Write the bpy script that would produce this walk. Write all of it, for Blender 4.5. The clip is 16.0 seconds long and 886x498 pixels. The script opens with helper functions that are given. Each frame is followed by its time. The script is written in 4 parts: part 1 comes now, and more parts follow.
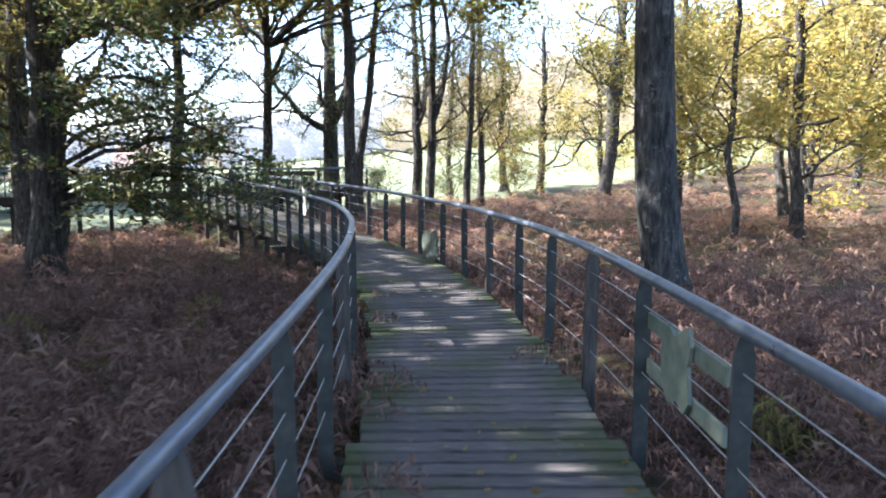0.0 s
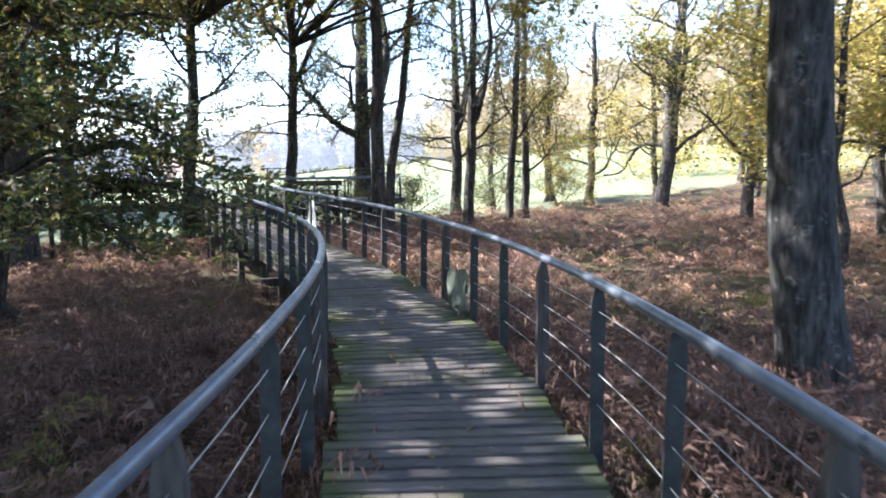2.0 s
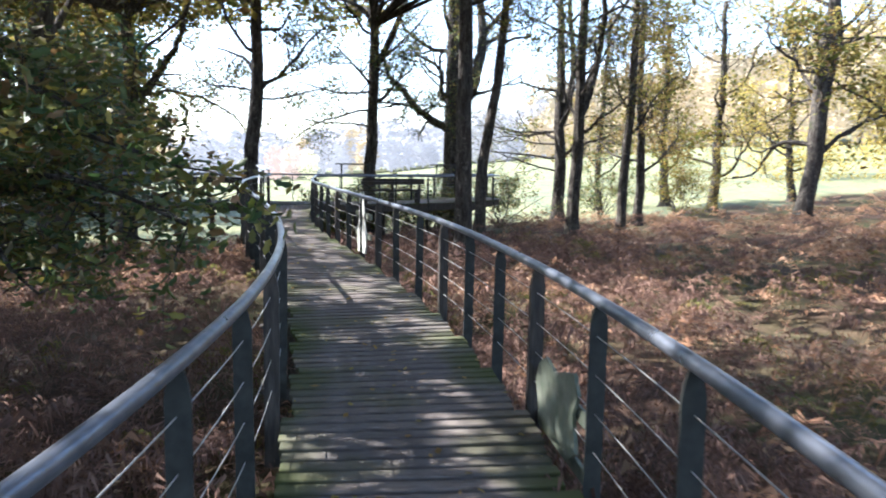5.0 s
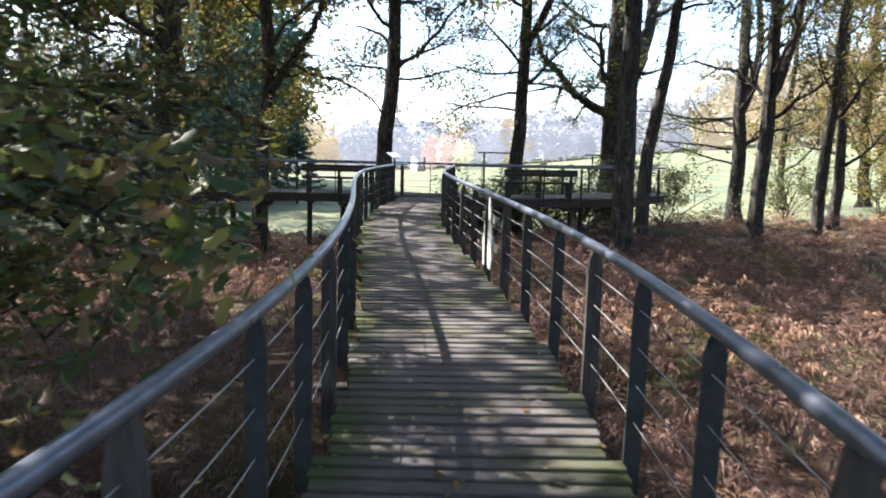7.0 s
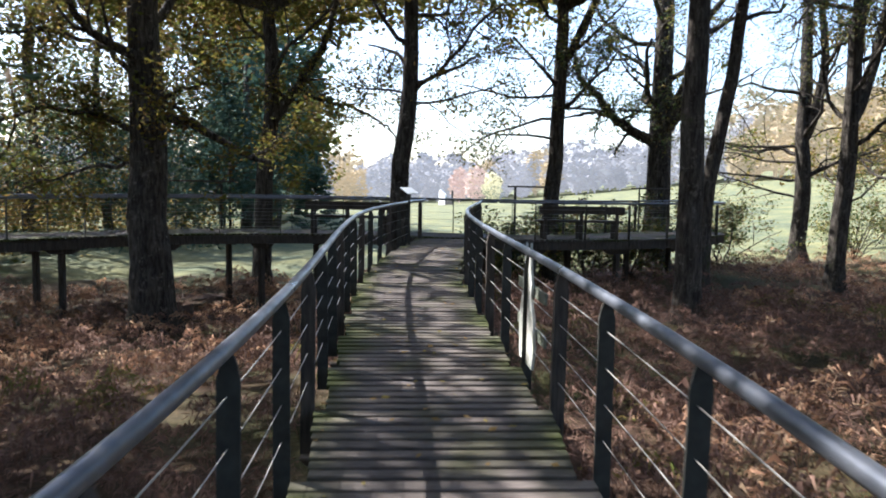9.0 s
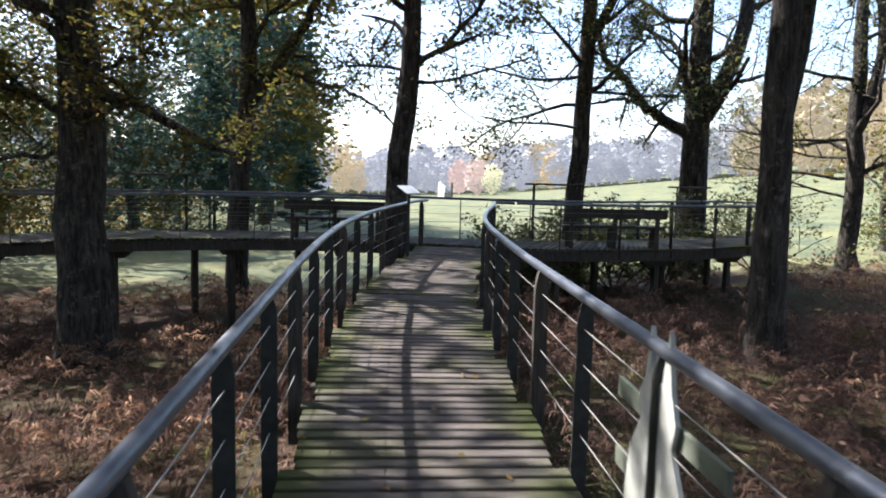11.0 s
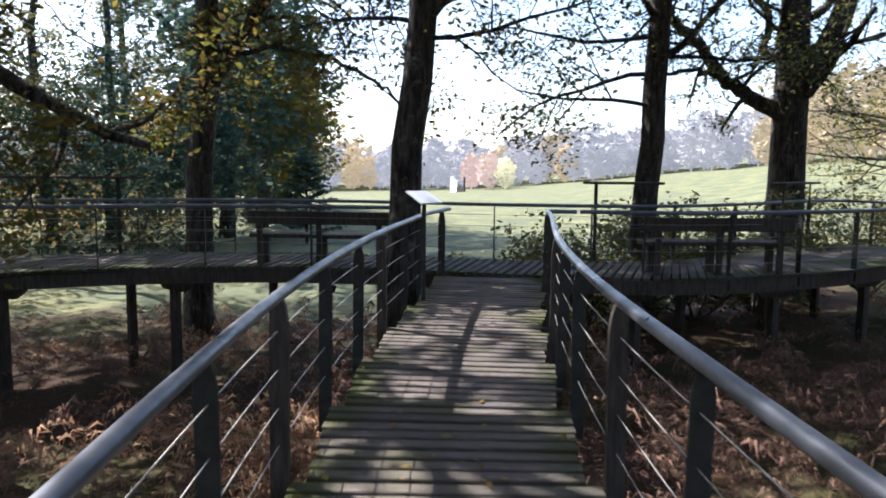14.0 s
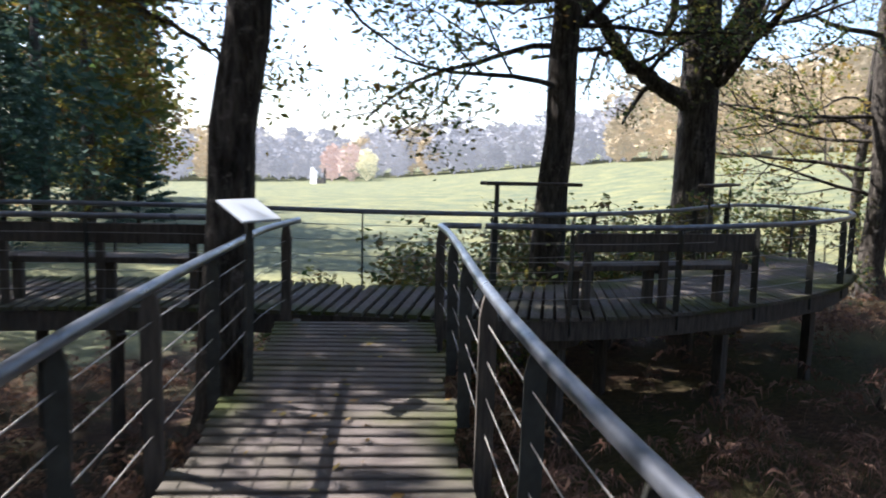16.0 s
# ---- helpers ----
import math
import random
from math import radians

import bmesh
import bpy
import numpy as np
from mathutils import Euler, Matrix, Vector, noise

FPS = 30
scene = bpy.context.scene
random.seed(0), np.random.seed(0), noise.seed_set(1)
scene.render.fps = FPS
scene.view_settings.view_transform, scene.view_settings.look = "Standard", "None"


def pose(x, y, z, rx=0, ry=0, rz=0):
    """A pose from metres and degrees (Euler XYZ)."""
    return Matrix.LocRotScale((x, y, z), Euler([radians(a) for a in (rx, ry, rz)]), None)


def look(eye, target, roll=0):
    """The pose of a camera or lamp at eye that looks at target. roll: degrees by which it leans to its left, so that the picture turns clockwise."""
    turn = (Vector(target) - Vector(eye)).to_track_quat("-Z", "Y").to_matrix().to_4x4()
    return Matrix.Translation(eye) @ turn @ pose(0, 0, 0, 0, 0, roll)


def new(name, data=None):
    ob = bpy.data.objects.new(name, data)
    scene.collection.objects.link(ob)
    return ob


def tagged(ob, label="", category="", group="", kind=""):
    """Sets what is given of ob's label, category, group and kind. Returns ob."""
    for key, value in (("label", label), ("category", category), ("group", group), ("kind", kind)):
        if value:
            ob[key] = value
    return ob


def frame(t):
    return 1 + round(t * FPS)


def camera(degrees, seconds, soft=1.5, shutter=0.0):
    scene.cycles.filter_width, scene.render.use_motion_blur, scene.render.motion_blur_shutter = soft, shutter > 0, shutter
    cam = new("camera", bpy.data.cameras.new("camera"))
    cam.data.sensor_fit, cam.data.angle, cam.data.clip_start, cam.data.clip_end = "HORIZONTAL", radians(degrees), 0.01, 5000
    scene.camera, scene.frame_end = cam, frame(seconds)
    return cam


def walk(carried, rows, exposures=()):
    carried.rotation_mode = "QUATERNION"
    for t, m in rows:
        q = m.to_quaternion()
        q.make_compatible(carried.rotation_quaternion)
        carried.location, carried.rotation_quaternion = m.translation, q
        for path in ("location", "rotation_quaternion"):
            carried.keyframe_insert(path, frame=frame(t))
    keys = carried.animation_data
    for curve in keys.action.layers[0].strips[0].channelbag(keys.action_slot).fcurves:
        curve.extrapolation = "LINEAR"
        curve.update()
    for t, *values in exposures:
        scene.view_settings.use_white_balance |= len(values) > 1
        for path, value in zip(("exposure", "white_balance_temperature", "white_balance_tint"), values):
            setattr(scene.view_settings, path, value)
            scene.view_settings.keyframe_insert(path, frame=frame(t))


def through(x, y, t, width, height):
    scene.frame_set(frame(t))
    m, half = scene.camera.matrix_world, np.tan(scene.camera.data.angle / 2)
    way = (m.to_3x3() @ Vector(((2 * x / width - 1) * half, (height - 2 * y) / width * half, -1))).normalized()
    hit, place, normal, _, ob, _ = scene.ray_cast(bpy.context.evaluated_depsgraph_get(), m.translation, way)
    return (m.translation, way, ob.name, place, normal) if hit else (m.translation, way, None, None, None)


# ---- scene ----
cam = camera(61.5, 16.0, soft=1.9, shutter=0.5)
METRES, EYE, TILT, LEAN, TURN = 25.0, 1.57, -7.0, 0.0, 0.0
ROWS = [
    (0.0, 0.0, 0.0, 0.0, 0.0, 0.0, -0.0),
    (0.5, 0.0028, 0.0304, 0.0042, -0.45, 0.07, -0.04),
    (1.0, 0.0035, 0.0658, 0.0083, 1.7, 0.74, -0.28),
    (1.5, 0.0058, 0.0986, 0.0125, 1.73, 0.59, -0.07),
    (2.0, 0.005, 0.1313, 0.0179, 3.3, 0.53, -0.4),
    (2.5, 0.0052, 0.1617, 0.0218, 4.03, 0.58, -0.81),
    (3.0, 0.003, 0.1921, 0.0261, 5.4, 0.57, -1.12),
    (5.5, -0.0059, 0.3355, 0.0389, 14.86, -0.01, -2.68),
    (6.0, -0.0109, 0.3652, 0.0418, 18.79, -0.35, -3.43),
    (6.5, -0.0166, 0.3921, 0.0455, 18.96, -0.66, -3.7),
    (7.0, -0.0246, 0.4205, 0.0492, 22.67, -1.12, -4.11),
    (7.5, -0.0334, 0.4469, 0.0531, 22.94, -0.88, -4.22),
    (8.0, -0.0435, 0.476, 0.0569, 25.19, -0.6, -4.42),
    (8.5, -0.0551, 0.5045, 0.0611, 23.78, 1.4, -4.24),
    (9.0, -0.0693, 0.5352, 0.0645, 24.88, 1.23, -3.99),
    (11.5, -0.1442, 0.6732, 0.0857, 24.86, 0.17, -4.6),
    (12.0, -0.1597, 0.7012, 0.089, 25.98, -0.55, -4.22),
    (12.5, -0.1736, 0.7277, 0.093, 24.21, 0.26, -3.84),
    (13.0, -0.1891, 0.7564, 0.0965, 25.5, 0.38, -2.6),
    (13.5, -0.2029, 0.783, 0.1007, 23.86, 0.5, -3.27),
    (14.0, -0.2185, 0.8122, 0.1039, 25.7, 0.11, -3.68),
    (14.5, -0.2327, 0.8403, 0.1078, 23.52, -0.07, -3.63),
    (15.0, -0.2466, 0.8704, 0.1118, 22.33, -0.23, -3.02),
    (15.5, -0.2588, 0.8997, 0.1156, 19.03, 0.24, -3.59),
    (16.0, -0.2711, 0.9324, 0.1197, 15.05, 0.14, -3.48),
]
EXPOSURES = [(0.0, 3.1, 5450, 14), (3.0, 2.9, 5500, 14), (6.0, 2.78, 5750, 14), (9.0, 2.17, 5850, 14), (12.5, 2.12, 5850, 16), (16.0, 2.1, 5900, 17)]
walk(cam, [(t, pose(0, 0, EYE, TILT, LEAN, TURN) @ pose(METRES * x, METRES * y, METRES * z, 90 + pitch, roll, yaw)) for t, x, y, z, yaw, pitch, roll in ROWS], EXPOSURES)

# ---- light: a low autumn sun from the left, and a pale sky ----
SUN_BEARING, SUN_HEIGHT = 84.0, 45.0
world = bpy.data.worlds.new("sky")
scene.world = world
world.use_nodes = True
wn = world.node_tree
sky = wn.nodes.new("ShaderNodeTexSky")
sky.sky_type = "NISHITA"
sky.sun_disc = False
sky.sun_elevation = radians(SUN_HEIGHT)
sky.sun_rotation = radians(-SUN_BEARING)
sky.dust_density = 1.6
sky.air_density = 1.0
wn.nodes["Background"].inputs["Strength"].default_value = 0.1
wn.links.new(sky.outputs[0], wn.nodes["Background"].inputs["Color"])
sun = new("sun", bpy.data.lights.new("sun", "SUN"))
sun.data.energy, sun.data.angle, sun.data.color = 4.2, radians(0.6), (1.0, 0.92, 0.82)
b = radians(SUN_BEARING)
sun_way = Vector((-math.sin(b) * math.cos(radians(SUN_HEIGHT)), math.cos(b) * math.cos(radians(SUN_HEIGHT)), math.sin(radians(SUN_HEIGHT))))
sun.matrix_world = look(sun_way * 100, (0, 0, 0))


# ---- materials ----
def shader(name, rough=0.7, metal=0.0):
    m = bpy.data.materials.new(name)
    m.use_nodes = True
    bsdf = m.node_tree.nodes["Principled BSDF"]
    bsdf.inputs["Roughness"].default_value = rough
    bsdf.inputs["Metallic"].default_value = metal
    if rough >= 0.75:
        bsdf.inputs["Specular IOR Level"].default_value = 0.15
    return m, m.node_tree, bsdf


def noise_node(nt, scale, detail=5.0, stretch=None, coords="Object", rough=0.6):
    tc = nt.nodes.new("ShaderNodeTexCoord")
    n = nt.nodes.new("ShaderNodeTexNoise")
    n.inputs["Scale"].default_value, n.inputs["Detail"].default_value, n.inputs["Roughness"].default_value = scale, detail, rough
    if stretch:
        mp = nt.nodes.new("ShaderNodeMapping")
        mp.inputs["Scale"].default_value = stretch
        nt.links.new(tc.outputs[coords], mp.inputs["Vector"])
        nt.links.new(mp.outputs[0], n.inputs["Vector"])
    else:
        nt.links.new(tc.outputs[coords], n.inputs["Vector"])
    return n.outputs["Fac"]


def ramp(nt, fac, stops):
    r = nt.nodes.new("ShaderNodeValToRGB")
    while len(r.color_ramp.elements) < len(stops):
        r.color_ramp.elements.new(0.5)
    for e, (p, c) in zip(r.color_ramp.elements, stops):
        e.position, e.color = p, (*c, 1)
    nt.links.new(fac, r.inputs[0])
    return r.outputs[0]


def blend(nt, fac, a, bb, mode="MIX"):
    m = nt.nodes.new("ShaderNodeMix")
    m.data_type, m.blend_type = "RGBA", mode
    for sock, v in ((m.inputs[0], fac), (m.inputs[6], a), (m.inputs[7], bb)):
        if isinstance(v, (int, float)):
            sock.default_value = v
        elif isinstance(v, tuple):
            sock.default_value = (*v, 1)
        else:
            nt.links.new(v, sock)
    return m.outputs[2]


def bump(nt, bsdf, fac, strength, dist):
    bp = nt.nodes.new("ShaderNodeBump")
    bp.inputs["Strength"].default_value, bp.inputs["Distance"].default_value = strength, dist
    nt.links.new(fac, bp.inputs["Height"])
    nt.links.new(bp.outputs[0], bsdf.inputs["Normal"])


def island(nt):
    return nt.nodes.new("ShaderNodeNewGeometry").outputs["Random Per Island"]


def make_bark(name, dark, light, moss=0.0):
    """Deeply furrowed bark: broken vertical ridges, lichen patches, moss."""
    m, nt, bsdf = shader(name, 0.9)
    ridges = noise_node(nt, 17.0, 8, (1.0, 1.0, 0.2), rough=0.7)
    coarse = noise_node(nt, 5.0, 3, (1.0, 1.0, 0.3))
    patches = noise_node(nt, 1.6, 6)
    lichen = noise_node(nt, 5.5, 7, rough=0.75)
    col = ramp(nt, ridges, [(0.38, dark), (0.52, tuple(c * 0.55 for c in light)), (0.68, light)])
    col = blend(nt, 0.7, col, ramp(nt, coarse, [(0.35, (0.45, 0.45, 0.45)), (0.65, (1.2, 1.2, 1.2))]), "MULTIPLY")
    col = blend(nt, ramp(nt, lichen, [(0.56, (0, 0, 0)), (0.7, (0.7, 0.7, 0.7))]), col, tuple(min(1, c * 2.3) for c in light))
    if moss:
        col = blend(nt, ramp(nt, patches, [(1 - moss, (0, 0, 0)), (1.1 - moss * 0.9, (1, 1, 1))]), col, (0.05, 0.07, 0.018))
    nt.links.new(col, bsdf.inputs["Base Color"])
    mixed = blend(nt, 0.5, ridges, coarse)
    bump(nt, bsdf, mixed, 1.0, 0.14)
    return m


def make_leaf(name, colours, through=0.45):
    """Thin leaves: light shines through them."""
    m, nt, bsdf = shader(name, 0.55 if "oak" in name else 0.85)
    n = len(colours)
    col = ramp(nt, island(nt), [((i + 0.5) / n, c) for i, c in enumerate(colours)])
    patch = noise_node(nt, 0.5, 3)
    col = blend(nt, 0.55, col, ramp(nt, patch, [(0.3, (0.45, 0.45, 0.45)), (0.7, (1.25, 1.2, 1.1))]), "MULTIPLY")
    nt.links.new(col, bsdf.inputs["Base Color"])
    tr = nt.nodes.new("ShaderNodeBsdfTranslucent")
    nt.links.new(col, tr.inputs["Color"])
    mix = nt.nodes.new("ShaderNodeMixShader")
    mix.inputs[0].default_value = through
    nt.links.new(bsdf.outputs[0], mix.inputs[1])
    nt.links.new(tr.outputs[0], mix.inputs[2])
    nt.links.new(mix.outputs[0], nt.nodes["Material Output"].inputs["Surface"])
    return m


bark_dark = make_bark("bark_dark", (0.026, 0.022, 0.018), (0.13, 0.115, 0.094), 0.36)
bark_grey = make_bark("bark_grey", (0.03, 0.029, 0.027), (0.15, 0.142, 0.128), 0.38)
leaf_green = make_leaf("leaf_oak_green", [(0.05, 0.095, 0.03), (0.07, 0.115, 0.03), (0.14, 0.16, 0.03), (0.2, 0.12, 0.05), (0.06, 0.095, 0.045), (0.28, 0.24, 0.05), (0.09, 0.12, 0.04)])
leaf_olive = make_leaf("leaf_olive", [(0.10, 0.12, 0.03), (0.16, 0.16, 0.035), (0.24, 0.19, 0.045), (0.14, 0.09, 0.035)])
leaf_yellow = make_leaf("leaf_yellow", [(0.46, 0.37, 0.09), (0.52, 0.4, 0.1), (0.38, 0.34, 0.1), (0.42, 0.28, 0.09), (0.26, 0.27, 0.09)], 0.6)
leaf_rust = make_leaf("leaf_rust", [(0.26, 0.17, 0.06), (0.34, 0.22, 0.08), (0.2, 0.17, 0.06), (0.32, 0.26, 0.08)], 0.55)
leaf_pine = make_leaf("needles_blue_green", [(0.05, 0.1, 0.075), (0.075, 0.125, 0.1), (0.065, 0.11, 0.07)], 0.25)
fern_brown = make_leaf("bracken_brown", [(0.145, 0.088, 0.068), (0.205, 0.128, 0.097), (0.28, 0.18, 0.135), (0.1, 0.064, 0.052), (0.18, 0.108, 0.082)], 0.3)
# lighter orange copy of the dead bracken, its sunlit tone put in the colour
fern_orange_lit = make_leaf("bracken_orange_lit", [(0.36, 0.2, 0.12), (0.44, 0.27, 0.17), (0.27, 0.15, 0.09), (0.46, 0.33, 0.21)], 0.35)
fern_green = make_leaf("bracken_green", [(0.12, 0.14, 0.035), (0.18, 0.17, 0.05), (0.2, 0.14, 0.05)], 0.35)


def make_far_hazed(name, dark, light, glow):
    """Woods far off across the valley; morning mist painted as pale colour and glow."""
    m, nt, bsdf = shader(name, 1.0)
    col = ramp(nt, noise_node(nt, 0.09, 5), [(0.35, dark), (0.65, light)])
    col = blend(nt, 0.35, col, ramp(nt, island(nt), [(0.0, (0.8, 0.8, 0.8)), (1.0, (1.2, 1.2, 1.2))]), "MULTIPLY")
    # base colour dimmed; emission supplies the pale haze
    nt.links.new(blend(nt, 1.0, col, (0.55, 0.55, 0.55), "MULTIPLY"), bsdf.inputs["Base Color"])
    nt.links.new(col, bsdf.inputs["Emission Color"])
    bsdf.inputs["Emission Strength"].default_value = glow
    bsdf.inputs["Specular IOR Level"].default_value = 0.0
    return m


far_mauve = make_far_hazed("far_mauve", (0.25, 0.258, 0.27), (0.34, 0.34, 0.345), 0.29)
far_tan = make_far_hazed("far_tan", (0.26, 0.23, 0.16), (0.42, 0.33, 0.2), 0.29)
far_red = make_far_hazed("far_red", (0.38, 0.28, 0.24), (0.46, 0.36, 0.3), 0.31)
far_lime = make_far_hazed("far_lime", (0.46, 0.43, 0.26), (0.55, 0.52, 0.34), 0.33)

# weathered grey-brown deck boards, greener at places
deck_wood, nt, bsdf = shader("weathered_deck_board", 0.85)
grain = noise_node(nt, 6.0, 6, (1.0, 14.0, 6.0))
base = ramp(nt, grain, [(0.3, (0.06, 0.052, 0.046)), (0.7, (0.17, 0.15, 0.135))])
info = nt.nodes.new("ShaderNodeObjectInfo")
base = blend(nt, 0.6, base, ramp(nt, info.outputs["Random"], [(0.0, (0.65, 0.65, 0.65)), (1.0, (1.2, 1.15, 1.1))]), "MULTIPLY")
geo = nt.nodes.new("ShaderNodeNewGeometry")
mossn = nt.nodes.new("ShaderNodeTexNoise")
mossn.inputs["Scale"].default_value, mossn.inputs["Detail"].default_value = 1.4, 5
nt.links.new(geo.outputs["Position"], mossn.inputs["Vector"])
base = blend(nt, ramp(nt, mossn.outputs["Fac"], [(0.5, (0, 0, 0)), (0.72, (0.8, 0.8, 0.8))]), base, (0.075, 0.078, 0.03))
tco = nt.nodes.new("ShaderNodeTexCoord")
sep = nt.nodes.new("ShaderNodeSeparateXYZ")
nt.links.new(tco.outputs["Object"], sep.inputs[0])
absx = nt.nodes.new("ShaderNodeMath")
absx.operation = "ABSOLUTE"
nt.links.new(sep.outputs["X"], absx.inputs[0])
ends = blend(nt, 1.0, ramp(nt, absx.outputs[0], [(0.42, (0, 0, 0)), (0.7, (1, 1, 1))]), ramp(nt, mossn.outputs["Fac"], [(0.35, (0.1, 0.1, 0.1)), (0.6, (1, 1, 1))]), "MULTIPLY")
base = blend(nt, ends, base, (0.058, 0.068, 0.022))
nt.links.new(base, bsdf.inputs["Base Color"])
bump(nt, bsdf, grain, 0.6, 0.01)

timber, nt, bsdf = shader("dark_wet_timber", 0.75)
g = noise_node(nt, 5.0, 6, (6.0, 6.0, 0.8))
nt.links.new(ramp(nt, g, [(0.3, (0.03, 0.028, 0.024)), (0.7, (0.10, 0.085, 0.07))]), bsdf.inputs["Base Color"])
bump(nt, bsdf, g, 0.6, 0.01)

post_paint, nt, bsdf = shader("post_grey_green_steel", 0.76, 0.0)
g = noise_node(nt, 7.0, 5)
nt.links.new(ramp(nt, g, [(0.35, (0.028, 0.029, 0.025)), (0.7, (0.064, 0.065, 0.056))]), bsdf.inputs["Base Color"])
bump(nt, bsdf, g, 0.15, 0.004)

rail_metal, nt, bsdf = shader("galvanised_tube", 0.4, 0.6)
g = noise_node(nt, 12.0, 6)
nt.links.new(ramp(nt, g, [(0.3, (0.11, 0.125, 0.15)), (0.7, (0.2, 0.215, 0.24))]), bsdf.inputs["Base Color"])
nt.links.new(ramp(nt, noise_node(nt, 5.0, 5), [(0.3, (0.26, 0.26, 0.26)), (0.7, (0.44, 0.44, 0.44))]), bsdf.inputs["Roughness"])
bump(nt, bsdf, g, 0.08, 0.003)

wire_metal, nt, bsdf = shader("stainless_wire", 0.5, 0.4)
bsdf.inputs["Base Color"].default_value = (0.3, 0.29, 0.26, 1)

pale_board, nt, bsdf = shader("algae_stained_board", 0.7)
g = noise_node(nt, 7.0, 6)
nt.links.new(ramp(nt, g, [(0.35, (0.075, 0.095, 0.06)), (0.7, (0.18, 0.19, 0.14))]), bsdf.inputs["Base Color"])

bleached_board, nt, bsdf = shader("bleached_board", 0.7)
g = noise_node(nt, 7.0, 6)
nt.links.new(ramp(nt, g, [(0.3, (0.36, 0.37, 0.3)), (0.7, (0.56, 0.56, 0.5))]), bsdf.inputs["Base Color"])

sign_face, nt, bsdf = shader("sign_panel", 0.25)
bsdf.inputs["Base Color"].default_value = (0.55, 0.6, 0.64, 1)

white_wall, nt, bsdf = shader("limewashed_wall", 0.9)
bsdf.inputs["Base Color"].default_value = (0.85, 0.83, 0.78, 1)

# ground: leaf litter in the wood, frosted grass in the meadow
earth, nt, bsdf = shader("woodland_floor_and_meadow", 0.95)
n1, n2, n3 = noise_node(nt, 14.0, 8), noise_node(nt, 0.35, 4), noise_node(nt, 3.0, 6)
litter = blend(nt, ramp(nt, n2, [(0.4, (0, 0, 0)), (0.62, (1, 1, 1))]), ramp(nt, n1, [(0.3, (0.028, 0.018, 0.013)), (0.7, (0.1, 0.06, 0.038))]), ramp(nt, n1, [(0.3, (0.022, 0.026, 0.01)), (0.7, (0.07, 0.066, 0.024))]))
grass = blend(nt, ramp(nt, n2, [(0.35, (0, 0, 0)), (0.65, (1, 1, 1))]), ramp(nt, n3, [(0.3, (0.06, 0.078, 0.048)), (0.7, (0.105, 0.125, 0.076))]), ramp(nt, n3, [(0.3, (0.12, 0.125, 0.052)), (0.7, (0.215, 0.21, 0.1))]))
att = nt.nodes.new("ShaderNodeAttribute")
att.attribute_name = "meadow"
nt.links.new(blend(nt, att.outputs["Fac"], litter, grass), bsdf.inputs["Base Color"])
bump(nt, bsdf, n1, 0.8, 0.05)


# ---- mesh helpers ----
def mesh_object(name, verts, faces, mat, parent=None, label="", smooth=False):
    me = bpy.data.meshes.new(name)
    me.from_pydata([tuple(v) for v in verts], [], faces)
    me.materials.append(mat)
    if smooth:
        me.polygons.foreach_set("use_smooth", [True] * len(me.polygons))
    me.update()
    ob = new(name, me)
    if parent:
        ob.parent = parent
    if label:
        ob["label"] = label
    return ob


def part(name, bm, material, parent, label=""):
    me = bpy.data.meshes.new(name)
    bm.to_mesh(me)
    bm.free()
    me.materials.append(material)
    ob = new(name, me)
    ob.parent = parent
    if label:
        ob["label"] = label
    return ob


def empty(name, at, label, category, group="", kind=""):
    ob = new(name)
    ob.location = at
    ob.empty_display_size = 0.1
    return tagged(ob, label, category, group, kind)


def box_bm(sx, sy, sz, bevel=0.004, at=(0, 0, 0)):
    bm = bmesh.new()
    bmesh.ops.create_cube(bm, size=1.0, matrix=Matrix.Translation(at) @ Matrix.Diagonal((sx, sy, sz, 1)))
    if bevel:
        bmesh.ops.bevel(bm, geom=bm.edges[:], offset=bevel, segments=1, affect="EDGES")
    return bm


def tube(points, radii, sides=8, cap=True):
    """Vertices and faces of a tube along points."""
    pts = np.asarray(points, float)
    n = len(pts)
    rad = np.broadcast_to(np.asarray(radii, float), (n,))
    tan = np.gradient(pts, axis=0)
    tan /= np.linalg.norm(tan, axis=1)[:, None] + 1e-9
    up = np.array([0, 0, 1.0]) if abs(tan[:, 2]).mean() < 0.8 else np.array([1.0, 0, 0])
    side = np.cross(tan, up)
    side /= np.linalg.norm(side, axis=1)[:, None] + 1e-9
    over = np.cross(side, tan)
    a = np.arange(sides) * 2 * np.pi / sides
    v = pts[:, None] + rad[:, None, None] * (np.cos(a)[None, :, None] * side[:, None] + np.sin(a)[None, :, None] * over[:, None])
    faces = []
    for i in range(n - 1):
        for k in range(sides):
            k2 = (k + 1) % sides
            faces.append((i * sides + k, i * sides + k2, (i + 1) * sides + k2, (i + 1) * sides + k))
    if cap:
        faces.append(tuple(range(sides))[::-1])
        faces.append(tuple((n - 1) * sides + k for k in range(sides)))
    return v.reshape(-1, 3), faces


def join(pieces):
    verts, faces, off = [], [], 0
    for v, f in pieces:
        verts.append(np.asarray(v))
        faces += [tuple(i + off for i in q) for q in f]
        off += len(v)
    return np.concatenate(verts), faces


# ---- lie of the land ----
def smooth(a, lo, hi):
    t = np.clip((a - lo) / (hi - lo), 0, 1)
    return t * t * (3 - 2 * t)


